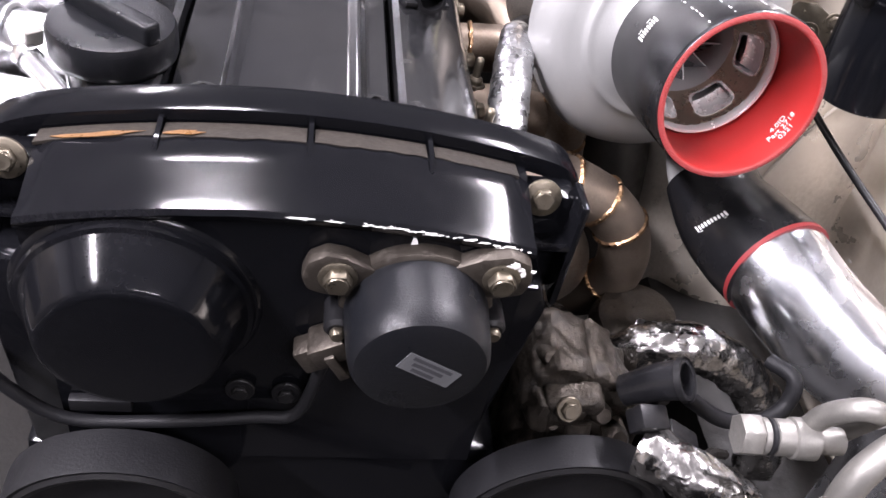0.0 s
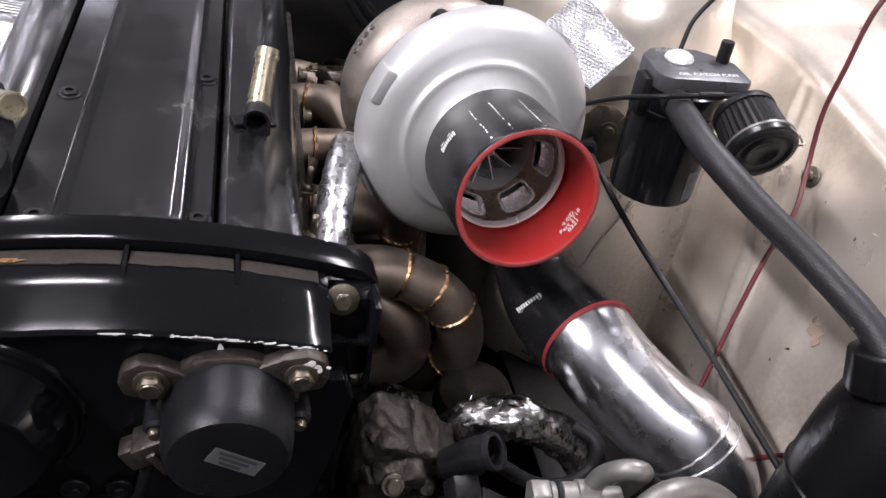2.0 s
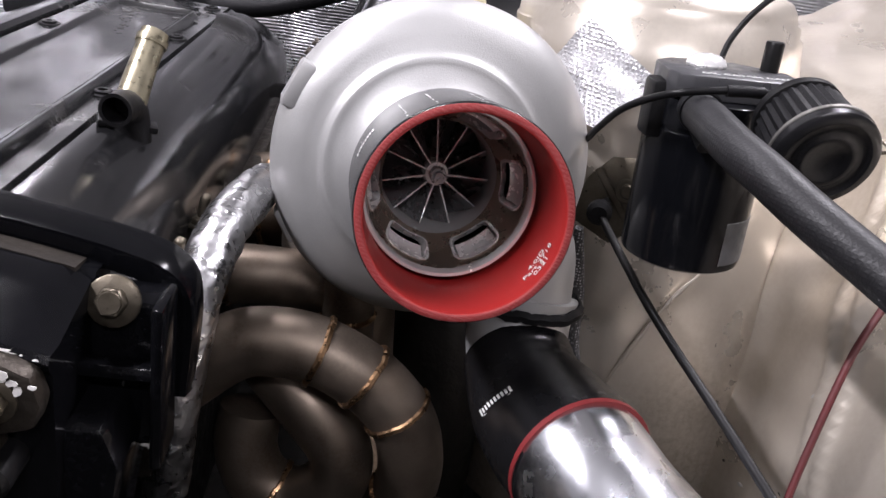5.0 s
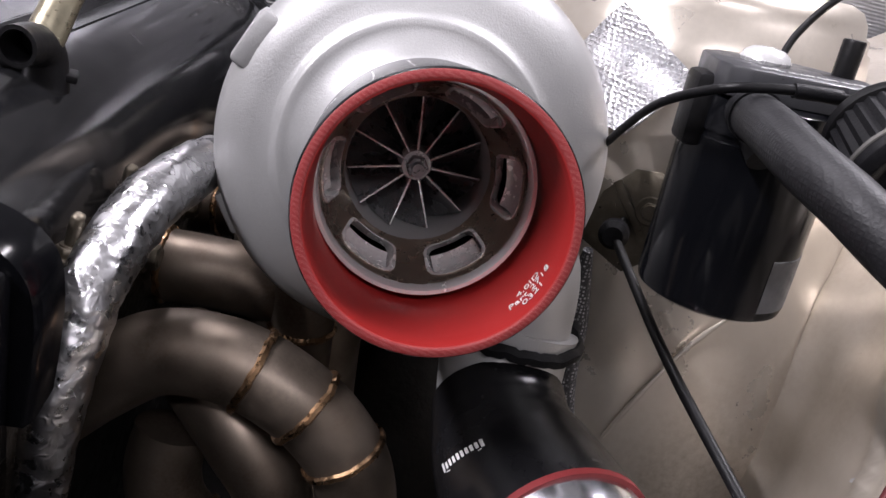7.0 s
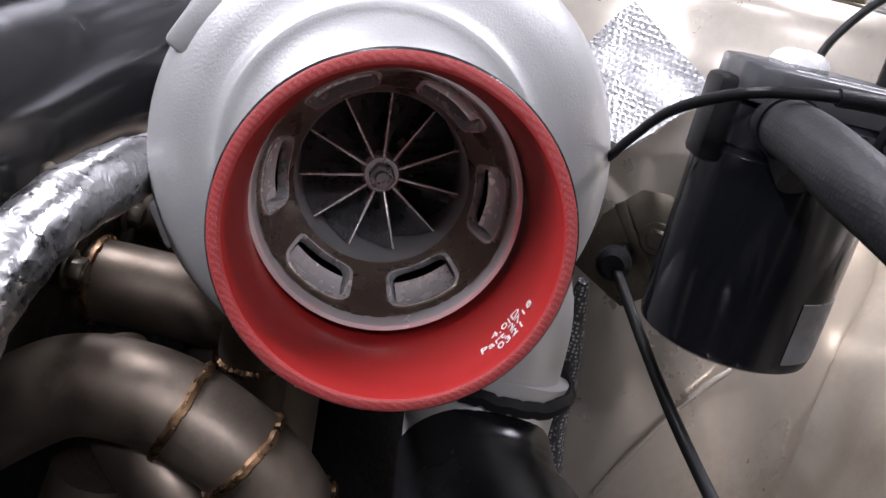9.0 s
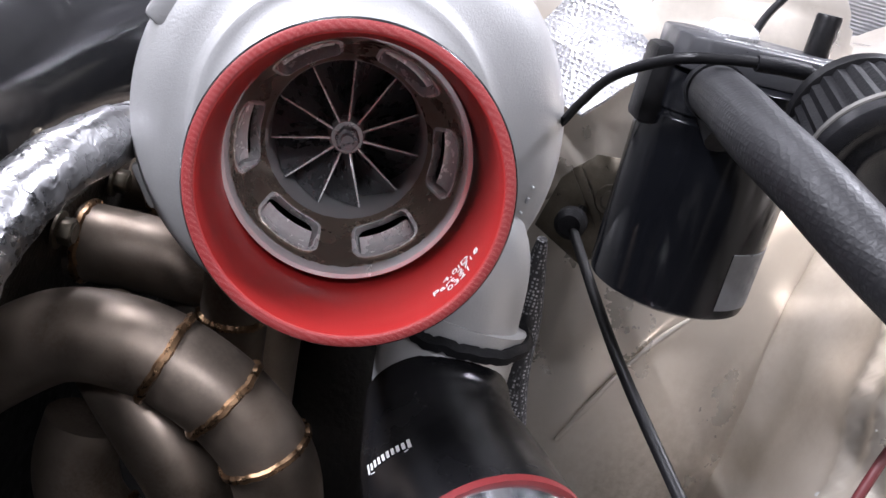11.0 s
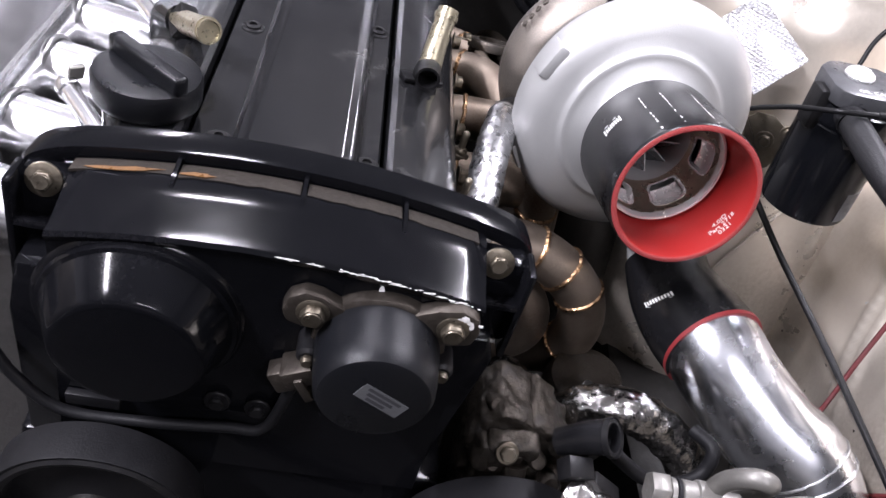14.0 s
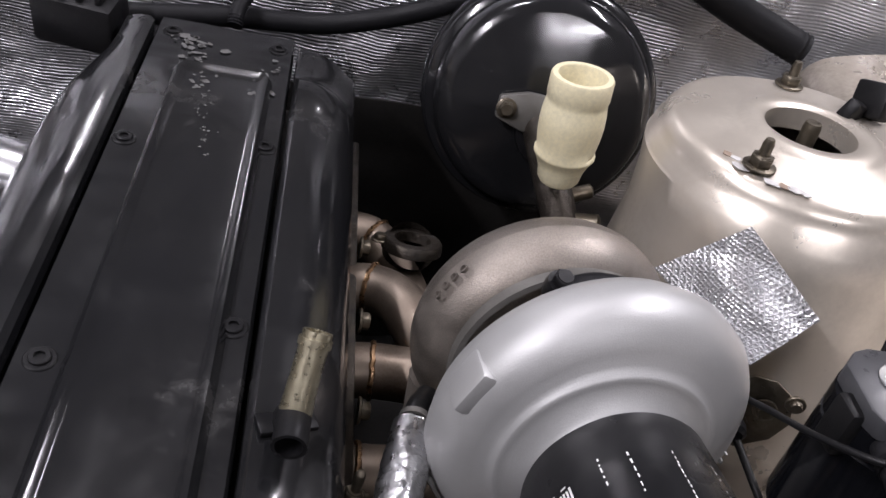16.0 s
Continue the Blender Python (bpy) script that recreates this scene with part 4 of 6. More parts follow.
part("turbine_foot", tube([TB @ Vector((-0.05, -0.05, -0.22)), TB @ Vector((-0.05, -0.10, -0.21)), TB @ Vector((-0.04, -0.14, -0.2))], [0.036, 0.034, 0.032], 24), M["cast_steel"], turbo)
part("turbine_outlet", lathe([(0.05, -0.235), (0.040, -0.262), (0.043, -0.264), (0.043, -0.272), (0.03, -0.272)], TB, 48), M["cast_steel"], turbo)
part("band_clamp", lathe([(0.072, -0.180), (0.0755, -0.181), (0.0755, -0.189), (0.072, -0.190)], TB, 64), M["grey_alloy"], turbo)
for deg in (118, 75, 40):
    a = radians(deg)
    m = TB @ Vector((0.06 * math.cos(a), 0.06 * math.sin(a), -0.171))
    bolt("housing_bolt", turbo, m, RISE * math.sin(a) + SIDE * math.cos(a), 0.006, 0.007, M["bolt_steel"], 0.0085)
for k in range(4):
    a = radians(143 + 5 * k)
    c = TB @ Vector((0.0945 * math.cos(a), 0.0945 * math.sin(a), -0.205))
    part("cast_mark", lathe([(0.0028, -0.001), (0.0032, 0.0012), (0.0022, 0.0012), (0.0018, -0.001)], aim(c, SIDE * math.cos(a) + RISE * math.sin(a)), 12), M["cast_steel"], turbo)


def pad(deg, s, w, h, d, out_):
    a = radians(deg)
    m = Matrix((SIDE * -math.sin(a) + RISE * math.cos(a), AX, SIDE * math.cos(a) + RISE * math.sin(a))).transposed().to_4x4()
    m.translation = TB @ Vector((out_ * math.cos(a), out_ * math.sin(a), s))
    return box(w, h, d, 0.003, m)


part("mount_pad", pad(156, -0.123, 0.030, 0.024, 0.014, 0.0915), M["cast_aluminium"], turbo)
part("mount_pad", pad(212, -0.134, 0.024, 0.02, 0.012, 0.097), M["cast_aluminium"], turbo)
OUT = [TB @ Vector((0.060, 0.01, -0.142)), TB @ Vector((0.064, -0.03, -0.140)), (0.328, 0.237, 0.850), (0.331, 0.233, 0.818)]
part("compressor_outlet", tube(OUT, [0.027, 0.031, 0.034, 0.035], 36), M["cast_aluminium"], turbo, "", 60)
part("outlet_cone", tube([(0.334, 0.233, 0.822), (0.3325, 0.228, 0.804), (0.3325, 0.216, 0.788), (0.335, 0.198, 0.779)], [0.037, 0.0355, 0.0345, 0.034], 36), M["cast_aluminium"], turbo, "", 60)
part("outlet_band", weld_ring(Vector((0.334, 0.2325, 0.816)), (0.02, 0.1, 1), 0.0375, 0.0045, 40, 3), M["rubber"], turbo)

# ---- inlet coupler ----
CX = Vector((0.055, -0.982, 0.178)).normalized()
CS = (Vector((1, 0, 0)) - CX * CX.x).normalized()
CB = Matrix((CS, CX.cross(CS), CX)).transposed().to_4x4()
CB.translation = Vector((0.2682, 0.1142, 0.9167))
coupler = thing("silicone_coupler", RIM - AX * 0.06 - Vector((0, 0, 0.055)), "black silicone coupler with a bright red lining on the turbo inlet", "hose coupler")
part("sleeve", lathe([(0.0528, -0.0008), (0.0554, -0.0008), (0.0560, -0.0016), (0.0562, -0.004), (0.0562, -0.0865), (0.0558, -0.0875), (0.0506, -0.0875)], CB, 96), M["silicone_black"], coupler)
part("lining", lathe([(0.0488, -0.066), (0.0490, -0.046), (0.0503, -0.024), (0.0508, -0.012), (0.0508, -0.002), (0.0512, -0.0006), (0.0516, -0.0004)], CB, 96), M["silicone_red"], coupler, "bright red silicone lining")
part("cut_edge", lathe([(0.0514, -0.0006), (0.0519, -0.0001), (0.0525, 0.0), (0.0545, 0.0), (0.0553, -0.0005), (0.0552, -0.0012)], CB, 128), M["red_weave"], coupler, "cut red edge with its fabric showing")


def on_sleeve(deg, s, r):
    """Flat x runs round the sleeve, y along its axis."""
    def put(co):
        a = radians(deg) + co.x / r
        q = r + co.z
        return CB @ Vector((q * math.cos(a), q * math.sin(a), s + co.y))
    return put


def in_lining(deg, s, r):
    def put(co):
        a = radians(deg) + co.x / r
        q = r - co.z
        return CB @ Vector((q * math.cos(a), q * math.sin(a), s - co.y))
    return put


for k, word in enumerate(("4.0ID", "Part 2718", "0321")):
    part("writing", letters(word, 0.0062, in_lining(-27, -0.0195 + 0.0054 * k, 0.0503), 0.0001), M["print_white"], coupler, "small white print", flat=True)


def bars(spots, put, h=0.00015):
    """Small printed bars, each (x, y, width, length)."""
    bm = bmesh.new()
    for x, y, w, l in spots:
        vs = [bm.verts.new(put(Vector((x + sx * w / 2, y + sy * l / 2, h)))) for sx, sy in ((-1, -1), (1, -1), (1, 1), (-1, 1))]
        bm.faces.new(vs)
    return bm


part("printed_block", bars([(-0.008 + 0.0022 * k, 0.0, 0.0014, 0.0055 + 0.002 * (k in (0, 7))) for k in range(8)] + [(0, -0.0055, 0.012, 0.001)], on_sleeve(156, -0.052, 0.0563)), M["print_white"], coupler, "worn white printed mark", flat=True)
for deg, seed, lo, hi in ((128, 3, -0.062, -0.006), (112, 5, -0.06, -0.004), (88, 7, -0.058, -0.002), (62, 11, -0.055, -0.012)):
    rnd = random.Random(seed)
    spots, y = [], lo
    while y < hi:
        l = rnd.uniform(0.0012, 0.0032)
        if rnd.random() < 0.75:
            spots.append((rnd.uniform(-0.0003, 0.0003), y + l / 2, rnd.uniform(0.0006, 0.0011), l))
        y += l + rnd.uniform(0.0005, 0.003)
    part("printed_line", bars(spots, on_sleeve(deg, 0.0, 0.0563)), M["print_white"], coupler, "", flat=True)

# ---- charge pipe ----
elbow = thing("silicone_elbow", (0.34, 0.17, 0.74), "black silicone reducer elbow with a red end ring", "hose coupler")
EL = [(0.3335, 0.209, 0.782), (0.3362, 0.191, 0.776), (0.3405, 0.172, 0.7725), (0.350, 0.146, 0.771), (0.3605, 0.117, 0.7722)]
part("sleeve", tube(EL, [0.0365, 0.0375, 0.0395, 0.0425, 0.0442, 0.0442], 44, 10), M["silicone_black"], elbow, "", 60)
part("end_ring", tube([(0.3602, 0.1178, 0.7722), (0.3612, 0.1142, 0.7723)], 0.0446, 44, 3), M["ring_red"], elbow, "red silicone end ring")
EL_LINE, EL_R = curve(EL, 10), [0.0365, 0.0375, 0.0395, 0.0425, 0.0442, 0.0442]


def on_elbow(co):
    """Flat x runs round the elbow, slightly along it, and y along it; laid on the sleeve's skin."""
    n = len(EL_LINE)
    mark = Vector((0.3145, 0.146, 0.787))
    k0 = min(range(1, n - 1), key=lambda j: (EL_LINE[j] - mark).length)
    step = (EL_LINE[k0 + 1] - EL_LINE[k0]).length
    g = max(1.0, min(n - 2.001, k0 + (0.3 * co.x + co.y) / step))
    k = int(g)
    c = EL_LINE[k].lerp(EL_LINE[k + 1], g - k)
    d = (EL_LINE[k + 1] - EL_LINE[k]).normalized()
    out_ = mark - EL_LINE[k0]
    out_ = (out_ - d * out_.dot(d)).normalized()
    over = d.cross(out_)
    over = over if over.z > 0 else -over
    f = g / (n - 1) * 5
    q = min(int(f), 4)
    r = EL_R[q] + (EL_R[q + 1] - EL_R[q]) * (f - q) + 0.0005
    a = 0.95 * co.x / r
    return c + (out_ * math.cos(a) + over * math.sin(a)) * r


part("printed_block", bars([(-0.0135 + 0.003 * k, 0.0, 0.0019, 0.004 + 0.0015 * (k in (0, 9))) for k in range(10)] + [(0, 0.0034, 0.025, 0.0006)], on_elbow), M["print_white"], elbow, "worn white printed mark", flat=True)

pipe = thing("charge_pipe", (0.41, -0.04, 0.55), "polished aluminium charge pipe with a welded seam", "pipe")
PI = [(0.3535, 0.1345, 0.7725), (0.361, 0.116, 0.772), (0.3795, 0.092, 0.759), (0.411, 0.064, 0.741), (0.442, 0.045, 0.727), (0.464, 0.024, 0.70), (0.474, 0.008, 0.655), (0.476, 0.0, 0.56)]
part("tube", tube(PI, 0.042, 56, 10), M["polished"], pipe, "", 60)
SEAM = curve(PI, 10)


for i in (40, 43):
    part("weld_seam", weld_ring(SEAM[i], SEAM[i + 1] - SEAM[i], 0.042, 0.0012, 60, i), M["weld_silver"], pipe)

# ---- exhaust manifold ----
manifold = thing("exhaust_manifold", (0.17, 0.3, 0.6), "heat-tinted stainless tubular exhaust manifold with gold weld beads", "exhaust manifold")
R = 0.0218
RUN = [
    [(0.10, 0.18, 0.735), (0.125, 0.182, 0.762), (0.152, 0.184, 0.784), (0.178, 0.183, 0.790), (0.205, 0.182, 0.786), (0.238, 0.18, 0.769), (0.262, 0.178, 0.742), (0.271, 0.179, 0.705), (0.266, 0.19, 0.665), (0.25, 0.22, 0.63), (0.23, 0.27, 0.64)],
    [(0.15, 0.235, 0.765), (0.175, 0.212, 0.752), (0.200, 0.198, 0.733), (0.222, 0.192, 0.708), (0.224, 0.192, 0.680), (0.205, 0.196, 0.658), (0.184, 0.202, 0.654), (0.166, 0.206, 0.667), (0.158, 0.210, 0.69), (0.160, 0.216, 0.715)],
    [(0.10, 0.272, 0.785), (0.15, 0.272, 0.788), (0.19, 0.275, 0.786), (0.215, 0.29, 0.775), (0.225, 0.31, 0.75)],
    [(0.10, 0.362, 0.79), (0.15, 0.362, 0.795), (0.19, 0.35, 0.80), (0.21, 0.33, 0.79)],
    [(0.10, 0.452, 0.79), (0.14, 0.452, 0.797), (0.165, 0.43, 0.803), (0.185, 0.39, 0.80), (0.20, 0.36, 0.79)],
    [(0.10, 0.545, 0.78), (0.145, 0.545, 0.775), (0.17, 0.50, 0.77), (0.19, 0.44, 0.765), (0.21, 0.40, 0.76)],
    [(0.222, 0.262, 0.70), (0.218, 0.263, 0.76), (0.214, 0.268, 0.80), (0.21, 0.29, 0.83)],
]
WELDS = {0: (39, 48, 57, 76), 1: (62,), 2: (6,), 3: (8,), 4: (10,), 5: (10,), 6: (12, 22)}
for k, pts in enumerate(RUN):
    pipe_k = part("runner", tube(pts, R if k < 6 else 0.019, 32, 10), M["stainless"], manifold, "", 60)
    line = curve(pts, 10)
    for i in WELDS[k]:
        i = min(i, len(line) - 2)
        part("weld_bead", weld_ring(line[i], line[i + 1] - line[i], R if k < 6 else 0.019, 0.0023, 44, i + k), M["weld"], pipe_k)
part("head_flange", box(0.012, 0.56, 0.06, 0.002, pose(0.119, 0.37, 0.785)), M["dirty_alloy"], manifold)
part("collector", tube([(0.24, 0.24, 0.63), (0.225, 0.29, 0.68), (0.215, 0.31, 0.76), (0.21, 0.31, 0.80)], [0.03, 0.036, 0.038, 0.04], 28), M["stainless"], manifold)
for x, y, z in ((0.128, 0.235, 0.81), (0.128, 0.31, 0.81), (0.128, 0.40, 0.81), (0.128, 0.235, 0.76), (0.128, 0.49, 0.81)):
    bolt("flange_nut", manifold, (x, y, z), (1, 0, 0), 0.0075, 0.008, M["bolt_steel"], 0.010)

# ---- foil-wrapped hoses ----
wrap = thing("foil_wrapped_hose", (0.14, 0.15, 0.78), "crinkled aluminium foil sleeve wrapped round a hose", "hose")
part("foil_sleeve", tube([(0.1535, 0.256, 0.866), (0.1475, 0.225, 0.866), (0.1395, 0.183, 0.861), (0.135, 0.147, 0.845), (0.1335, 0.124, 0.820), (0.132, 0.11, 0.79), (0.130, 0.10, 0.74)], [0.0125, 0.0145, 0.0145, 0.014, 0.0135, 0.013, 0.0125], 40, 16, True, 0.001, 95), M["foil"], wrap, "", 28)
part("hose_end", tube([(0.1535, 0.252, 0.866), (0.158, 0.27, 0.866), (0.166, 0.285, 0.862)], 0.0085, 16), M["dull_black"], wrap)
part("hose_clamp", tube([(0.1552, 0.260, 0.8662), (0.1562, 0.264, 0.8662)], 0.0105, 20, 3), M["grey_alloy"], wrap)
wrap2 = thing("foil_wrapped_hose", (0.30, 0.07, 0.62), "crinkled aluminium foil sleeve wrapped round a bent hose", "hose")
part("foil_sleeve", tube([(0.232, 0.075, 0.66), (0.238, 0.074, 0.695), (0.258, 0.072, 0.722), (0.288, 0.07, 0.729), (0.324, 0.068, 0.717), (0.358, 0.066, 0.688), (0.382, 0.06, 0.655), (0.395, 0.05, 0.60)], 0.0185, 30, 12, True, 0.0024, 75), M["foil_grimy"], wrap2, "", 28)
wrap3 = thing("foil_wrapped_hose", (0.26, -0.06, 0.66), "crumpled foil-wrapped lower hose", "hose")
part("foil_sleeve", tube([(0.222, -0.03, 0.745), (0.245, -0.05, 0.75), (0.275, -0.065, 0.738), (0.30, -0.07, 0.70), (0.31, -0.06, 0.64)], 0.017, 28, 12, True, 0.003, 75), M["foil_grimy"], wrap3, "", 28)
wrap4 = thing("foil_wrapped_hose", (0.215, 0.12, 0.62), "dirty foil-wrapped hose down beside the block", "hose")
part("foil_sleeve", tube([(0.195, 0.115, 0.70), (0.205, 0.12, 0.692), (0.225, 0.125, 0.66), (0.23, 0.125, 0.60)], 0.015, 26, 12, True, 0.003, 75), M["foil_grimy"], wrap4, "", 28)

# ---- downpipe and mount, added to fill the deep shade behind the manifold ----
down = thing("downpipe", (0.29, 0.36, 0.42), "black heat-wrapped downpipe added to darken the gap below the turbocharger", "pipe")
part("wrapped_pipe", tube([(0.250, 0.40, 0.84), (0.262, 0.415, 0.81), (0.285, 0.39, 0.76), (0.295, 0.345, 0.70), (0.295, 0.32, 0.60), (0.295, 0.32, 0.45)], [0.045 + 0.0012 * (i % 2) for i in range(70)], 30, 14), M["grease_and_shade"], down, "", 60)
# Dark blocks added low down to keep the gap black.
mount = thing("engine_mount", (0.24, 0.16, 0.42), "black engine mount and bracket added to darken the gap below", "engine mount")
part("bracket", box(0.16, 0.14, 0.03, 0.006, pose(0.22, 0.17, 0.58, 6, 10, 0)), M["grease_and_shade"], mount)
part("rubber_block", lathe([(0, 0), (0.05, 0), (0.055, 0.02), (0.055, 0.10), (0.045, 0.13), (0, 0.13)], pose(0.26, 0.16, 0.43), 32), M["rubber"], mount)
rail = thing("chassis_rail", (0.40, 0.2, 0.42), "black undercoated chassis rail", "chassis rail")
part("rail", box(0.12, 1.1, 0.16, 0.012, pose(0.43, 0.2, 0.50)), M["undercoat_and_shade"], rail)
oil = thing("oil_feed_line", (0.24, 0.28, 0.96), "black oil feed line on top of the bearing housing", "oil line")
part("line", tube([(0.226, 0.285, 0.972), (0.24, 0.281, 0.982), (0.262, 0.279, 0.982), (0.285, 0.285, 0.972), (0.31, 0.30, 0.955), (0.33, 0.33, 0.92)], 0.0068, 14), M["rubber"], oil)
part("banjo", lathe([(0, -0.006), (0.009, -0.006), (0.010, 0.0), (0.009, 0.007), (0, 0.007)], aim((0.222, 0.286, 0.970), (0, -0.2, 1)), 18), M["dull_black"], oil)
bolt("banjo_bolt", oil, (0.222, 0.285, 0.976), (0, -0.2, 1), 0.0068, 0.006, M["dull_black"])
part("clamp_tail", tube([(0.248, 0.281, 0.980), (0.258, 0.279, 0.986), (0.266, 0.276, 0.983)], 0.0038, 8), M["bolt_steel"], oil)

# ---- catch can ----
can = thing("oil_catch_can", (0.412, 0.212, 0.87), "black oil catch can with a machined top plate", "catch can")
CAN = Matrix.Translation((0.4215, 0.212, 0.872)) @ pose(0, 0, 0, -2, -3.5, 0)
part("body", lathe([(0, 0), (0.033, 0), (0.0363, 0.002), (0.037, 0.005), (0.037, 0.083), (0.036, 0.084), (0.036, 0.0855), (0.037, 0.0865), (0.037, 0.102), (0.034, 0.104), (0, 0.104)], CAN, 64), M["anodised_black"], can, "gloss black anodised body")
plate = part("top_plate", prism([(-0.034, -0.018), (-0.030, -0.027), (-0.022, -0.031), (0.040, -0.031), (0.044, -0.027), (0.044, 0.006), (0.034, 0.018), (0.018, 0.031), (-0.014, 0.032), (-0.024, 0.028), (-0.034, 0.016)], 0.014, CAN @ pose(0, 0, 0.104, 0, 0, -4), 0.0018), M["plate_sheen_grey"], can)
part("plate_screw", lathe([(0.0115, 0.118), (0.012, 0.1195), (0.0105, 0.1225), (0.0075, 0.1245), (0.0035, 0.1252), (0.003, 0.1235), (0, 0.1235)], CAN @ pose(-0.006, 0.006, 0), 32), M["machined"], can, "bright domed screw")
part("side_lug", box(0.012, 0.02, 0.034, 0.003, CAN @ pose(-0.036, -0.006, 0.094)), M["dull_black"], can)
part("knurled_knob", lathe([(0, 0.118), (0.0055, 0.118), (0.0055, 0.1345), (0.005, 0.1355), (0, 0.1355)], CAN @ pose(0.033, 0.006, 0), 20), M["dull_black"], can)
# Paler grey band round part of the can's lower side.
part("grey_band", lathe([(0.0367, 0.0065), (0.0373, 0.0068), (0.0373, 0.034), (0.0367, 0.0343)], CAN @ pose(0, 0, 0, 0, 0, -72), 20, 50), M["label_grey"], can, "plain grey band low on the can")
part("writing", letters("OIL CATCH CAN", 0.0068, lambda co: CAN @ Vector((0.008 + co.x, -0.0215 + co.y, 0.1183 + co.z)), 0.0001), M["print_white"], can, "small white lettering", flat=True)
part("hose_tail", tube([CAN @ Vector((-0.012, -0.02, 0.105)), CAN @ Vector((-0.015, -0.033, 0.094)), CAN @ Vector((-0.012, -0.045, 0.084))], 0.0095, 18), M["dull_black"], can)

breather = thing("breather_filter", (0.44, 0.14, 0.93), "black pleated cone breather filter with chrome rim", "air filter")
FA = Vector((0.012, -0.965, -0.262)).normalized()
FL = aim((0.4368, 0.1545, 0.981), FA) @ Matrix.Scale(0.78, 4)
part("pleats", lathe([(0.024, 0.0), (0.0285, 0.004), (0.030, 0.008), (0.0325, 0.044), (0.0325, 0.046)], FL, 120, squash=lambda a, r, h: (1 - 0.055 * (0.5 + 0.5 * math.cos(a * 30)), 0)), M["rubber"], breather, "", 20)
part("base_cap", lathe([(0, -0.008), (0.014, -0.008), (0.016, -0.002), (0.029, -0.002), (0.0305, 0.001), (0.0305, 0.006), (0.026, 0.008)], FL, 48), M["dull_black"], breather)
part("end_cap", lathe([(0.0325, 0.044), (0.0345, 0.0455), (0.0345, 0.052), (0.0325, 0.054), (0.028, 0.0548), (0.0255, 0.053), (0.02, 0.053), (0.018, 0.0545), (0.014, 0.0545), (0.012, 0.053), (0, 0.053)], FL, 56), M["silicone_black"], breather)
part("chrome_rim", lathe([(0.0338, 0.0425), (0.0352, 0.0432), (0.0352, 0.0455), (0.0338, 0.0462)], FL, 56), M["grey_alloy"], breather)
part("clamp_wire", tube([FL @ Vector((0.031, 0.008, 0.03)), FL @ Vector((0.041, 0.010, 0.035)), FL @ Vector((0.041, 0.010, 0.047)), FL @ Vector((0.035, 0.009, 0.049))], 0.0009, 8), M["bolt_steel"], breather)

hose = thing("breather_hose", (0.48, 0.1, 0.85), "thick matt black rubber breather hose", "hose")
HO = [(0.402, 0.206, 0.962), (0.3975, 0.193, 0.9695), (0.3935, 0.172, 0.9715), (0.3905, 0.142, 0.972), (0.391, 0.115, 0.970), (0.3985, 0.088, 0.9655), (0.412, 0.0655, 0.957), (0.4405, 0.025, 0.9415), (0.4625, -0.02, 0.928), (0.470, -0.044, 0.918)]
part("hose", tube(HO, 0.0106, 28, 16), M["braided_rubber"], hose, "", 60)
part("hose_clip", tube([(0.3947, 0.1795, 0.9711), (0.3937, 0.1735, 0.9714)], 0.0116, 28, 3), M["dull_black"], hose)
boot = thing("plastic_bottle", (0.498, -0.07, 0.70), "black moulded plastic bottle with a collar for the breather hose", "bottle")
BT = pose(0.4985, -0.07, 0.70, -6, 4, 0)
part("shell", lathe([(0, 0), (0.050, 0), (0.053, 0.006), (0.053, 0.125), (0.0515, 0.150), (0.047, 0.176), (0.040, 0.193), (0.030, 0.203), (0.0, 0.206)], BT, 56), M["bottle_black"], boot, "", 60)
NECK = aim((0.4725, -0.046, 0.892), (-0.16, 0.34, 0.93))
part("collar", prism([(0.0205 * math.cos(radians(22.5 + 45 * k)), 0.0205 * math.sin(radians(22.5 + 45 * k))) for k in range(8)], 0.030, NECK, 0.003), M["bottle_black"], boot, "eight-sided black collar")
part("seam", lathe([(0.0528, 0.095), (0.0545, 0.0965), (0.0545, 0.0995), (0.0528, 0.101)], BT, 56), M["bottle_black"], boot)

# ---- rod, wires and brackets on the apron ----
rod = thing("support_rod", (0.40, 0.10, 0.78), "thin black painted support rod", "rod")
part("rod", tube([(0.392, 0.288, 0.874), (0.386, 0.280, 0.868), (0.388, 0.265, 0.8635), (0.404, 0.180, 0.842), (0.432, 0.086, 0.8165), (0.469, -0.023, 0.778), (0.486, -0.075, 0.758)], 0.0029, 10), M["dull_black"], rod)
part("grommet", lathe([(0.0, 0), (0.008, 0), (0.009, 0.003), (0.009, 0.009), (0.006, 0.012), (0, 0.012)], aim((0.387, 0.283, 0.868), (-0.3, -0.9, 0)), 20), M["rubber"], rod)
clip = thing("rod_bracket", (0.385, 0.286, 0.87), "small zinc bracket bolted to the tower", "bracket")
part("plate", join(prism([(-0.022, -0.026), (0.012, -0.030), (0.026, -0.008), (0.028, 0.012), (0.016, 0.030), (0.0, 0.034), (-0.014, 0.028), (-0.024, 0.006)], 0.002, Matrix.Translation((0.397, 0.291, 0.874)) @ pose(0, 0, 0, 82, 12, -28), 0.0006),
                    box(0.05, 0.003, 0.006, 0.001, Matrix.Translation((0.397, 0.289, 0.876)) @ pose(0, 0, 0, -8, 48, -28))), M["bolt_steel"], clip, "", 40)
bolt("bracket_bolt", clip, (0.404, 0.285, 0.884), (-0.35, -0.9, 0.15), 0.006, 0.005, M["bolt_steel"], 0.009)
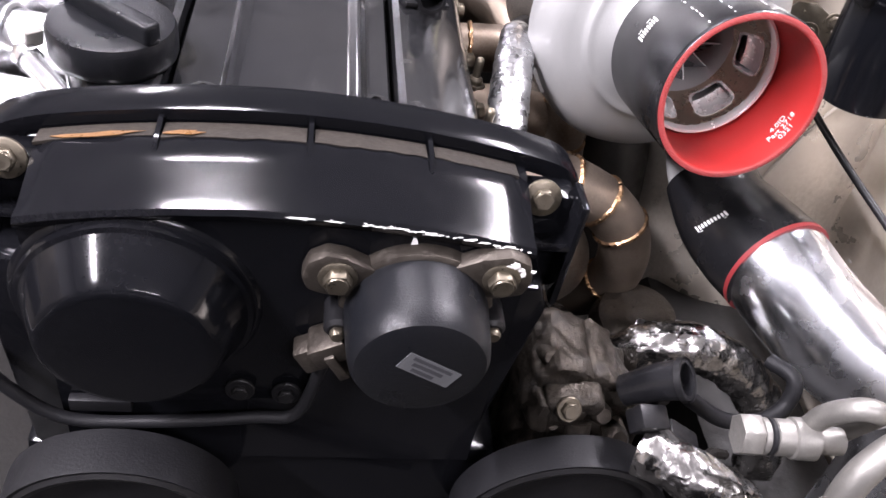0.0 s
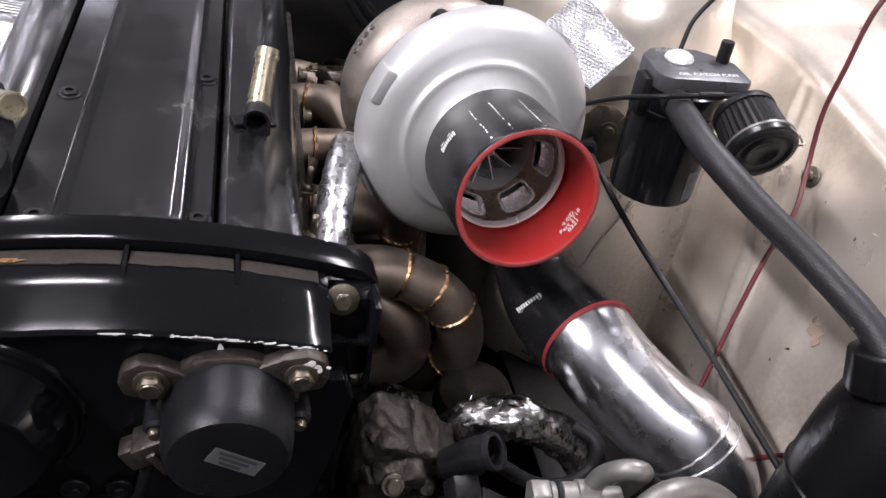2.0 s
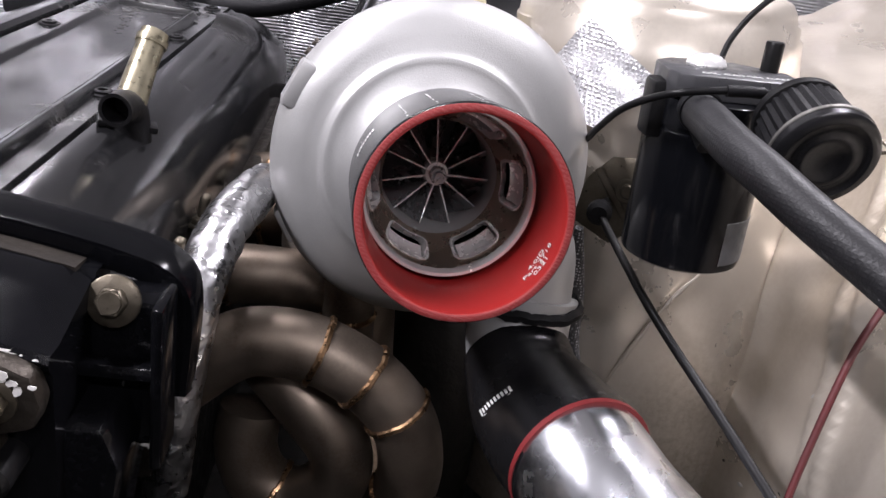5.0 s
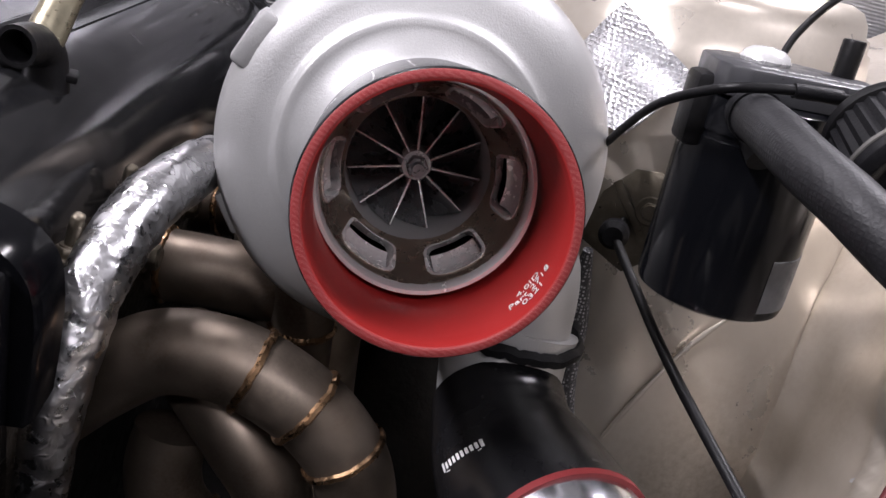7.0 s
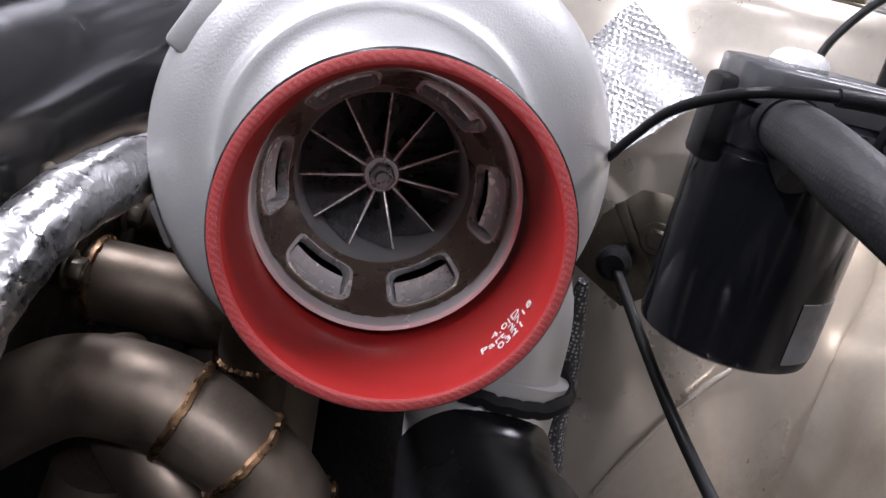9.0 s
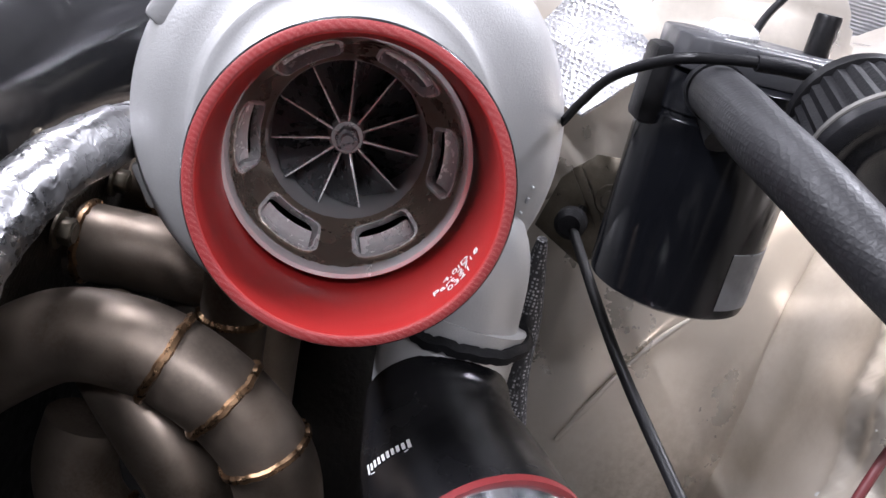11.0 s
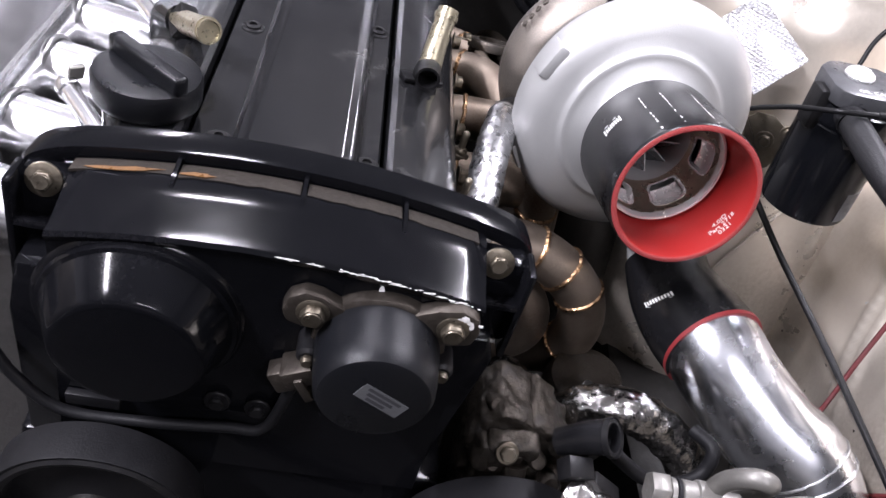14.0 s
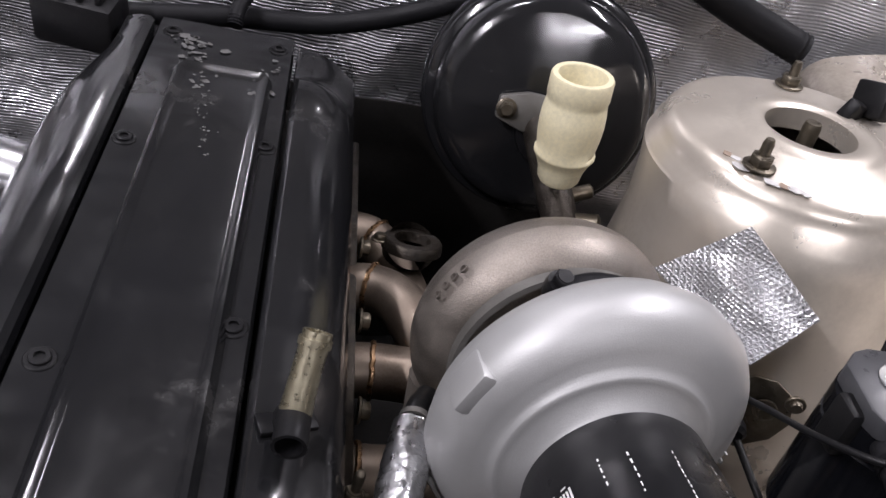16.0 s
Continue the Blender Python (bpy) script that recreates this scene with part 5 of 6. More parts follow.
bolt("bracket_bolt", clip, (0.418, 0.279, 0.899), (-0.35, -0.9, 0.15), 0.005, 0.005, M["bolt_steel"], 0.007)

wire = thing("red_wire", (0.51, 0.13, 0.73), "faded red electric wire lying on the fender panel", "wire")
part("wire", tube([(0.455, 0.085, 0.64), (0.478, 0.098, 0.72), (0.493, 0.118, 0.79), (0.510, 0.138, 0.851), (0.530, 0.155, 0.888), (0.549, 0.187, 0.915), (0.550, 0.203, 0.96), (0.551, 0.206, 1.0), (0.558, 0.212, 1.062), (0.60, 0.22, 1.11), (0.70, 0.22, 1.10), (0.80, 0.2, 1.065)], 0.0023, 10), M["red_wire"], wire)
wire2 = thing("red_wire", (0.53, 0.02, 0.72), "dark red wire low on the fender panel", "wire")
part("wire", tube([(0.505, 0.07, 0.65), (0.522, 0.045, 0.695), (0.530, 0.026, 0.725), (0.531, 0.005, 0.748), (0.53, -0.03, 0.765), (0.53, -0.08, 0.76)], 0.0023, 10), M["red_wire"], wire2)
lead = thing("black_wire", (0.38, 0.18, 0.93), "thin black wire draped over the catch can", "wire")
part("wire", tube([(0.352, 0.30, 0.905), (0.357, 0.262, 0.922), (0.3575, 0.235, 0.940), (0.3595, 0.20, 0.9625), (0.372, 0.174, 0.9785), (0.389, 0.166, 0.985), (0.405, 0.164, 0.988), (0.421, 0.164, 0.989), (0.440, 0.174, 0.986), (0.456, 0.19, 0.978)], 0.0022, 10), M["dull_black"], lead)
part("tape", tube([(0.400, 0.1642, 0.9872), (0.410, 0.1638, 0.9884), (0.42, 0.164, 0.989)], 0.0032, 10), M["rubber"], lead)
lead2 = thing("black_wire", (0.44, 0.28, 0.95), "thin black wire behind the catch can", "wire")
part("wire", tube([(0.432, 0.262, 0.965), (0.437, 0.272, 0.985), (0.445, 0.281, 1.003), (0.462, 0.285, 1.026), (0.50, 0.30, 1.05), (0.56, 0.33, 1.075), (0.64, 0.36, 1.08), (0.70, 0.40, 1.035)], 0.0021, 10), M["dull_black"], lead2)
fb = thing("fender_bolt", (0.577, 0.205, 0.897), "rusty bolt in the fender panel", "bolt")
bolt("bolt_head", fb, (0.574, 0.205, 0.897), (-1, -0.1, 0.25), 0.0055, 0.005, M["bolt_steel"], 0.010)
strap = thing("woven_strap", (0.385, 0.3, 0.72), "dark woven heat sleeve hanging beside the compressor outlet", "heat sleeve")
part("sleeve", tube([(0.371, 0.268, 0.858), (0.374, 0.272, 0.838), (0.379, 0.273, 0.806), (0.384, 0.273, 0.765), (0.395, 0.27, 0.72), (0.40, 0.26, 0.66)], [0.003, 0.006, 0.009, 0.0095, 0.0095, 0.009], 16), M["sleeve_weave"], strap)

# ---- brake booster and master cylinder ----
booster = thing("brake_booster", (0.285, 0.66, 0.77), "dusty black brake booster drum on the firewall", "brake booster")
BO = aim((0.292, 0.62, 0.905), (-0.12, -0.94, 0.30)) @ Matrix.Scale(1.06, 4)
part("drum", lathe([(0, 0.0), (0.03, 0.002), (0.04, -0.001), (0.085, -0.004), (0.093, -0.007), (0.098, -0.012), (0.102, -0.020), (0.1035, -0.032), (0.109, -0.034), (0.1115, -0.037), (0.1115, -0.043), (0.107, -0.047), (0.1035, -0.05), (0.106, -0.053), (0.112, -0.056), (0.1145, -0.06), (0.1145, -0.075), (0.108, -0.09), (0.09, -0.10), (0, -0.10)], BO, 80), M["gloss_black"], booster, "", 50)
part("front_boss", lathe([(0.033, 0.0), (0.032, 0.006), (0.026, 0.009), (0, 0.009)], BO @ pose(0.01, -0.02, 0), 40), M["dull_black"], booster)
mc = thing("master_cylinder", (0.292, 0.5, 0.84), "grey alloy brake master cylinder with cream plastic reservoir", "master cylinder")
part("cylinder_body", tube([(0.288, 0.625, 0.895), (0.298, 0.53, 0.868), (0.304, 0.47, 0.850)], [0.018, 0.017, 0.015], 24), M["dirty_alloy"], mc)
part("mount_flange", join(prism([(-0.045, -0.010), (-0.02, -0.018), (0.02, -0.018), (0.045, -0.010), (0.045, 0.010), (0.02, 0.018), (-0.02, 0.018), (-0.045, 0.010)], 0.009, BO @ pose(0, -0.004, 0.006), 0.002),), M["grey_alloy"], mc)
part("port_fitting", lathe([(0, 0), (0.008, 0), (0.008, 0.02), (0.005, 0.022), (0, 0.022)], aim((0.313, 0.50, 0.865), (0.8, -0.3, 0.3)), 16), M["bolt_steel"], mc)
part("port_fitting", lathe([(0, 0), (0.007, 0), (0.007, 0.018), (0.004, 0.02), (0, 0.02)], aim((0.313, 0.53, 0.872), (0.8, 0.1, 0.3)), 16), M["bolt_steel"], mc)
bolt("ear_nut", mc, BO @ Vector((-0.037, -0.004, 0.015)), BO.to_3x3() @ Vector((0, 0, 1)), 0.0075, 0.008, M["bolt_steel"], 0.010)
RS = aim((0.287, 0.512, 0.898), (-0.10, 0.05, 0.99))
part("reservoir", lathe([(0, 0.0), (0.016, 0.0), (0.0185, 0.004), (0.020, 0.014), (0.0250, 0.026), (0.0264, 0.0275), (0.0264, 0.030), (0.0254, 0.0315), (0.0275, 0.045), (0.0282, 0.058), (0.0276, 0.068), (0.0256, 0.076), (0.0252, 0.080), (0.0262, 0.082), (0.0260, 0.098), (0.0250, 0.0998), (0.0205, 0.0998), (0.0195, 0.098), (0.0185, 0.06), (0, 0.058)], RS, 56,
                        squash=lambda a, r, h: (1 + 0.03 * math.cos(2 * a) * (0.03 < h < 0.07), 0)), M["cream_plastic"], mc, "yellowed cream plastic reservoir without its cap", 50)
part("float_pin", lathe([(0, 0.09), (0.0018, 0.09), (0.0018, 0.06)], RS @ pose(0.002, 0, 0), 10), M["ink_dark"], mc)

# ---- intake side ----
plenum = thing("intake_plenum", (-0.29, 0.33, 0.72), "welded bare aluminium intake plenum", "intake plenum")


def plenum_body():
    secs = []
    for k in range(25):
        y = 0.055 + 0.565 * k / 24
        ring = ((-0.236, 0.742), (-0.232, 0.77), (-0.232, 0.80), (-0.238, 0.818), (-0.252, 0.829), (-0.30, 0.838), (-0.345, 0.838), (-0.37, 0.82), (-0.375, 0.78), (-0.36, 0.74))
        secs.append([(x - 0.0 * y, y, z + 0.006 * math.sin(y * 9)) for x, z in ring])
    return loft(secs)


part("plenum_body", plenum_body(), M["brushed"], plenum, "", 50)
ripple = [(-0.2425, 0.06 + 0.56 * k / 140, 0.8235 + 0.006 * math.sin((0.06 + 0.56 * k / 140) * 9)) for k in range(141)]
part("weld_seam", tube(ripple, [0.0028 * (0.8 + 0.4 * (i % 2)) for i in range(282)], 6, 2), M["weld_silver"], plenum)
for k, y in enumerate((0.115, 0.205, 0.295, 0.383, 0.47, 0.56)):
    rn = part("runner", tube([(-0.25, y + 0.008, 0.787), (-0.19, y, 0.784), (-0.135, y - 0.008, 0.778)], 0.0315, 40, 4), M["brushed"], plenum, "bare aluminium intake runner", 60)
    part("weld_bead", weld_ring(Vector((-0.2335, y + 0.006, 0.787)), (1, -0.1, 0), 0.0325, 0.0024, 50, k), M["weld_silver"], rn)
part("front_cap", box(0.05, 0.20, 0.09, 0.012, pose(-0.40, 0.05, 0.79)), M["dull_black"], plenum)
for y0 in (0.25, 0.425):
    inj = thing("hose_fitting", (-0.165, y0 - 0.08, 0.80), "small plated fitting with a tab and stub hose", "fitting")
    a, b = Vector((-0.182, y0 - 0.06, 0.848)), Vector((-0.148, y0 - 0.10, 0.842))
    part("stub", tube([a, b], 0.0075, 16, 4), M["brushed"], inj)
    part("nut", hexa(0.010, 0.009, aim(a, a - b)), M["brushed"], inj)
    part("tab", box(0.012, 0.004, 0.014, 0.0012, Matrix.Translation(a + Vector((0.002, 0.008, 0.012))) @ pose(0, 0, 0, 20, 0, 40)), M["grey_alloy"], inj)
    part("riser", tube([b, (-0.138, y0 - 0.10, 0.80)], 0.007, 12, 3), M["dull_black"], inj)

# ---- front of the engine, low down ----
def pulley(name, c, r, width, label, lines):
    p = thing(name, (c[0], c[1], c[2] - r), label, "pulley")
    m = aim(c, (0, -1, 0))
    prof = [(r * 0.30, -0.006), (r * 0.5, -0.012), (r * 0.82, -0.014), (r * 0.86, -0.002), (r * 0.93, 0.0), (r * 0.965, -0.002), (r * 0.965, -width), (r * 0.3, -width)]
    part("wheel", lathe(prof, m, 64), M["dull_black"], p)
    belt = [(r * 0.966, -0.002), (r, -0.0015), (r * 1.004, -0.003), (r * 1.004, -width + 0.003), (r, -width + 0.001), (r * 0.966, -width)]
    part("belt", lathe(belt, m, 72), M["rubber"], p, "ribbed black rubber belt")
    part("hub", lathe([(r * 0.31, -0.006), (r * 0.28, 0.004), (0, 0.004)], m, 32), M["grease_and_shade"], p)
    bolt("centre_bolt", p, Vector(c) + Vector((0, -0.004, 0)), (0, -1, 0), 0.011, 0.008, M["bolt_steel"], 0.016)
    return p


pl1 = pulley("crank_pulley", (-0.095, -0.06, 0.689), 0.067, 0.03, "black crank pulley wrapped by a rubber belt", 2)
pl2 = pulley("pump_pulley", (0.187, -0.04, 0.663), 0.074, 0.026, "black pump pulley wrapped by a rubber belt", 2)
belt = thing("drive_belt", (0.03, -0.045, 0.62), "black rubber drive belt between the pulleys", "belt")
part("belt_run", tube([(-0.03, -0.055, 0.69), (0.03, -0.052, 0.665), (0.10, -0.05, 0.64)], 0.008, 8), M["rubber"], belt)

pump = thing("pump_housing", (0.20, 0.035, 0.62), "grimy cast alloy pump and bracket", "pump")
rnd = random.Random(4)
part("casting", lumpy(prism([(-0.048, -0.10), (-0.046, -0.02), (-0.040, 0.012), (-0.028, 0.027), (-0.012, 0.024), (0.014, 0.008), (0.040, -0.016), (0.048, -0.04), (0.046, -0.10)], 0.055, Matrix.Translation((0.198, 0.066, 0.744)) @ pose(0, 0, 0, 90), 0.004, 2), 5, 0.003, 70), M["dirty_alloy"], pump, "", 60)
for bx in (box(0.03, 0.028, 0.07, 0.006, pose(0.176, 0.012, 0.715, 8, 5, 0)), box(0.028, 0.03, 0.05, 0.006, pose(0.216, 0.010, 0.695, 12, -4, 8)), box(0.04, 0.022, 0.018, 0.006, pose(0.182, 0.006, 0.748, 10, -8, 0)),
           box(0.02, 0.024, 0.03, 0.006, pose(0.165, 0.008, 0.735, 0, 10, 10)), box(0.026, 0.05, 0.01, 0.004, pose(0.205, 0.036, 0.757, 4, 32, 0))):
    part("cast_lug", lumpy(bx, 3, 0.0022, 110), M["dirty_alloy"], pump, "", 60)
part("side_plate", prism([(0, 0), (0.03, 0.004), (0.036, 0.03), (0.02, 0.05), (0.002, 0.044)], 0.006, Matrix.Translation((0.205, 0.008, 0.70)) @ pose(0, 0, 0, 72, 0, 14), 0.001), M["grimy_alloy"], pump)
part("clamp_band", tube([(0.1895, -0.016, 0.695), (0.19, -0.018, 0.685)], 0.0105, 20, 3), M["bolt_steel"], pump)
part("vacuum_stub", tube([(0.228, 0.02, 0.745), (0.236, 0.008, 0.756), (0.24, -0.002, 0.76)], 0.0055, 14), M["dull_black"], pump)
for x, y, z, r in ((0.178, 0.0, 0.742, 0.008), (0.172, 0.004, 0.725, 0.006), (0.203, 0.002, 0.738, 0.007), (0.218, -0.004, 0.72, 0.008), (0.190, -0.004, 0.71, 0.009), (0.166, 0.03, 0.762, 0.006)):
    part("boss", lathe([(0, 0.008), (r * 0.7, 0.008), (r, 0.005), (r * 1.1, -0.01)], aim((x, y, z), (0, -0.8, 0.6)), 18), M["dirty_alloy"], pump)
for x, y, z in ((0.176, -0.006, 0.752), (0.228, 0.0, 0.742), (0.205, -0.01, 0.715)):
    bolt("housing_bolt", pump, (x, y, z), (0, -0.8, 0.6), 0.0062, 0.006, M["bolt_steel"], 0.0085)
part("outlet_pipe", tube([(0.188, -0.002, 0.735), (0.190, -0.012, 0.71), (0.190, -0.02, 0.67), (0.19, -0.02, 0.62)], [0.009, 0.008, 0.008, 0.008], 16), M["dirty_alloy"], pump)
plug = thing("hose_plug", (0.25, 0.0, 0.75), "black rubber elbow with a capped end", "hose")
part("elbow", tube([(0.218, 0.01, 0.752), (0.233, 0.004, 0.770), (0.246, -0.003, 0.783)], [0.011, 0.0125, 0.0135], 24, bore=0.0105), M["silicone_black"], plug)
part("ring", tube([(0.2437, -0.0018, 0.7808), (0.2465, -0.0033, 0.7835)], 0.0145, 24, 3, False), M["dull_black"], plug)
drain = thing("drain_hose", (0.30, 0.0, 0.73), "thin black curved rubber hose", "hose")
part("hose", tube([(0.245, 0.004, 0.768), (0.262, 0.0, 0.756), (0.288, -0.004, 0.742), (0.314, -0.004, 0.742), (0.331, 0.002, 0.752), (0.334, 0.012, 0.768), (0.324, 0.03, 0.765)], 0.0055, 14, 10), M["rubber"], drain)
clutter = thing("wiring_plug", (0.24, -0.03, 0.73), "greasy connector block with short wires", "connector")
part("plug_body", join(box(0.022, 0.016, 0.016, 0.002, pose(0.222, -0.02, 0.763, 20, 15, 10)), box(0.03, 0.012, 0.01, 0.002, pose(0.246, -0.024, 0.752, 10, 35, 0))), M["dull_black"], clutter)
part("cable", tube([(0.23, -0.025, 0.762), (0.25, -0.045, 0.755), (0.27, -0.03, 0.742), (0.29, -0.02, 0.725)], 0.0035, 8), M["grease_and_shade"], clutter)

aircon = thing("aircon_line", (0.31, -0.08, 0.70), "dull grey alloy air conditioning line with fittings", "pipe")
part("line", tube([(0.298, -0.102, 0.788), (0.296, -0.098, 0.808), (0.303, -0.092, 0.828), (0.322, -0.085, 0.842), (0.352, -0.078, 0.834), (0.382, -0.075, 0.813), (0.402, -0.075, 0.785), (0.41, -0.075, 0.74), (0.41, -0.07, 0.66)], 0.0085, 24, 12), M["grey_alloy"], aircon, "", 60)
part("upper_loop", tube([(0.292, -0.055, 0.80), (0.292, -0.06, 0.828), (0.299, -0.068, 0.846), (0.310, -0.07, 0.846), (0.318, -0.062, 0.83), (0.318, -0.052, 0.80)], 0.0065, 20, 10), M["grey_alloy"], aircon, "", 60)
part("end_fitting", lathe([(0.0085, 0.012), (0.0135, 0.012), (0.0165, 0.009), (0.0165, -0.012), (0.014, -0.02), (0, -0.02)], aim((0.298, -0.103, 0.782), (0.05, -0.25, 0.97)), 32), M["grey_alloy"], aircon)
FT = aim((0.250, -0.058, 0.806), (0.97, -0.1, 0.06))
part("union", join(hexa(0.0125, 0.012, FT @ pose(0, 0, 0)), lathe([(0.009, 0.012), (0.0105, 0.013), (0.0105, 0.016), (0.0092, 0.017), (0.0092, 0.020), (0.0105, 0.021), (0.0105, 0.03), (0.012, 0.031), (0.012, 0.044), (0.008, 0.046), (0.008, 0.06), (0, 0.06)], FT, 28)), M["grey_alloy"], aircon)
part("seal_ring", lathe([(0.0093, 0.0165), (0.0108, 0.0175), (0.0108, 0.0195), (0.0093, 0.0205)], FT, 28), M["rubber"], aircon)

# cable along the foot of the timing cover
cable = thing("sensor_cable", (-0.06, -0.02, 0.74), "black sensor cable clipped along the timing cover", "cable")
part("cable", tube([(-0.19, 0.0, 0.83), (-0.168, -0.015, 0.806), (-0.150, -0.02, 0.776), (-0.122, -0.021, 0.75), (-0.07, -0.021, 0.7495), (-0.02, -0.021, 0.756), (0.005, -0.021, 0.762), (0.018, -0.022, 0.815)], 0.0038, 10, 10), M["rubber"], cable)
part("clip", box(0.034, 0.006, 0.010, 0.001, pose(-0.105, -0.0155, 0.7585)), M["dull_black"], cable)
for x, z in ((-0.002, 0.7725), (-0.028, 0.7745)):
    cb = thing("cover_bolt", (x, -0.014, z - 0.005), "dark bolt low on the timing cover", "bolt")
    bolt("bolt_head", cb, (x, -0.0145, z), (0, -1, 0.1), 0.0052, 0.005, M["dull_black"], 0.0085)

# firewall hoses and loom
loom = thing("wiring_loom", (0.1, 0.74, 0.88), "black wrapped wiring loom across the firewall", "wiring loom")
part("loom", tube([(-0.12, 0.72, 0.875), (-0.02, 0.735, 0.885), (0.08, 0.74, 0.895), (0.18, 0.735, 0.935), (0.26, 0.74, 0.985), (0.34, 0.76, 1.02)], 0.011, 14), M["rubber"], loom)
part("corrugated_tube", tube([(0.0, 0.735, 0.92), (-0.01, 0.715, 0.906), (-0.012, 0.70, 0.893)], [0.007 + 0.0012 * (i % 2) for i in range(24)], 14, 12), M["rubber"], loom)
loom2 = thing("wiring_loom", (0.45, 0.72, 0.97), "black corrugated hose behind the brake booster", "hose")
part("hose", tube([(0.34, 0.74, 1.04), (0.42, 0.735, 1.025), (0.49, 0.735, 1.0), (0.54, 0.73, 0.985), (0.58, 0.72, 0.975)], [0.017 + 0.0014 * (i % 2) for i in range(50)], 18, 12), M["rubber"], loom2)
coil = thing("coil_connector", (-0.145, 0.66, 0.86), "ribbed black plastic connector at the rear of the engine", "connector")
part("housing", box(0.075, 0.05, 0.05, 0.006, pose(-0.15, 0.685, 0.885, 8, 0, -8)), M["dull_black"], coil)
for k in range(4):
    part("fin", box(0.006, 0.042, 0.012, 0.002, pose(-0.175 + 0.016 * k, 0.682, 0.914, 8, 0, -8)), M["dull_black"], coil)
gasket = thing("pipe_flange", (0.15, 0.56, 0.84), "grey open flange beside the cylinder head", "flange")
part("ring", lathe([(0.017, -0.004), (0.017, 0.006), (0.026, 0.006), (0.028, 0.003), (0.028, -0.004)], aim((0.176, 0.507, 0.807), (0.0, 0.3, 0.95)), 32), M["dirty_alloy"], gasket)
bolt("flange_bolt", gasket, (0.146, 0.505, 0.809), (0.0, 0.3, 0.95), 0.006, 0.006, M["bolt_steel"], 0.008)
part("neck", tube([(0.176, 0.508, 0.805), (0.173, 0.52, 0.78), (0.17, 0.53, 0.74)], [0.024, 0.022, 0.022], 24, caps=False), M["dirty_alloy"], gasket)

# rust and scuffs on the tower and apron
scuff = thing("rust_scuff", (0.385, 0.385, 1.005), "scraped rusty patch on the strut tower edge", "rust patch")
for k in range(9):
    a = radians(208 + 4.5 * k)
    r = 0.094 + 0.010 * rnd.random()
    part("flake", blotch(9, rnd.uniform(0.004, 0.010), rnd.uniform(0.003, 0.006), TOP @ pose(r * math.cos(a), r * math.sin(a), -0.0062, 0, 0, 208 + 4.5 * k + 90), 40 + k, 0.0005), M["chipped"] if k % 3 else M["rust"], scuff, "", flat=True)
v = min((k / 400 for k in range(401)), key=lambda q: abs(fender_point(0.51, q)[2] - 0.8125))
spot = thing("rust_spot", fender_point(0.51, v), "grey-brown rust stain on the fender panel", "rust patch")
for k, (dy, dv, w) in enumerate(((0.0, 0.0, 0.007), (0.006, 0.004, 0.0055), (-0.005, 0.010, 0.0045), (0.010, -0.006, 0.003))):
    q = Vector(fender_point(0.51 + dy / 1.35, v + dv))
    way = (Vector(fender_point(0.52, v + dv)) - q).cross(Vector(fender_point(0.51, v + dv + 0.02)) - q)
    way = way if way.x < 0 else -way
    part("stain", blotch(12, w, w * 1.2, aim(q + way.normalized() * 0.0013, way), 61 + k, 0.0004), M["rust"], spot, "", flat=True)
rnd = random.Random(77)
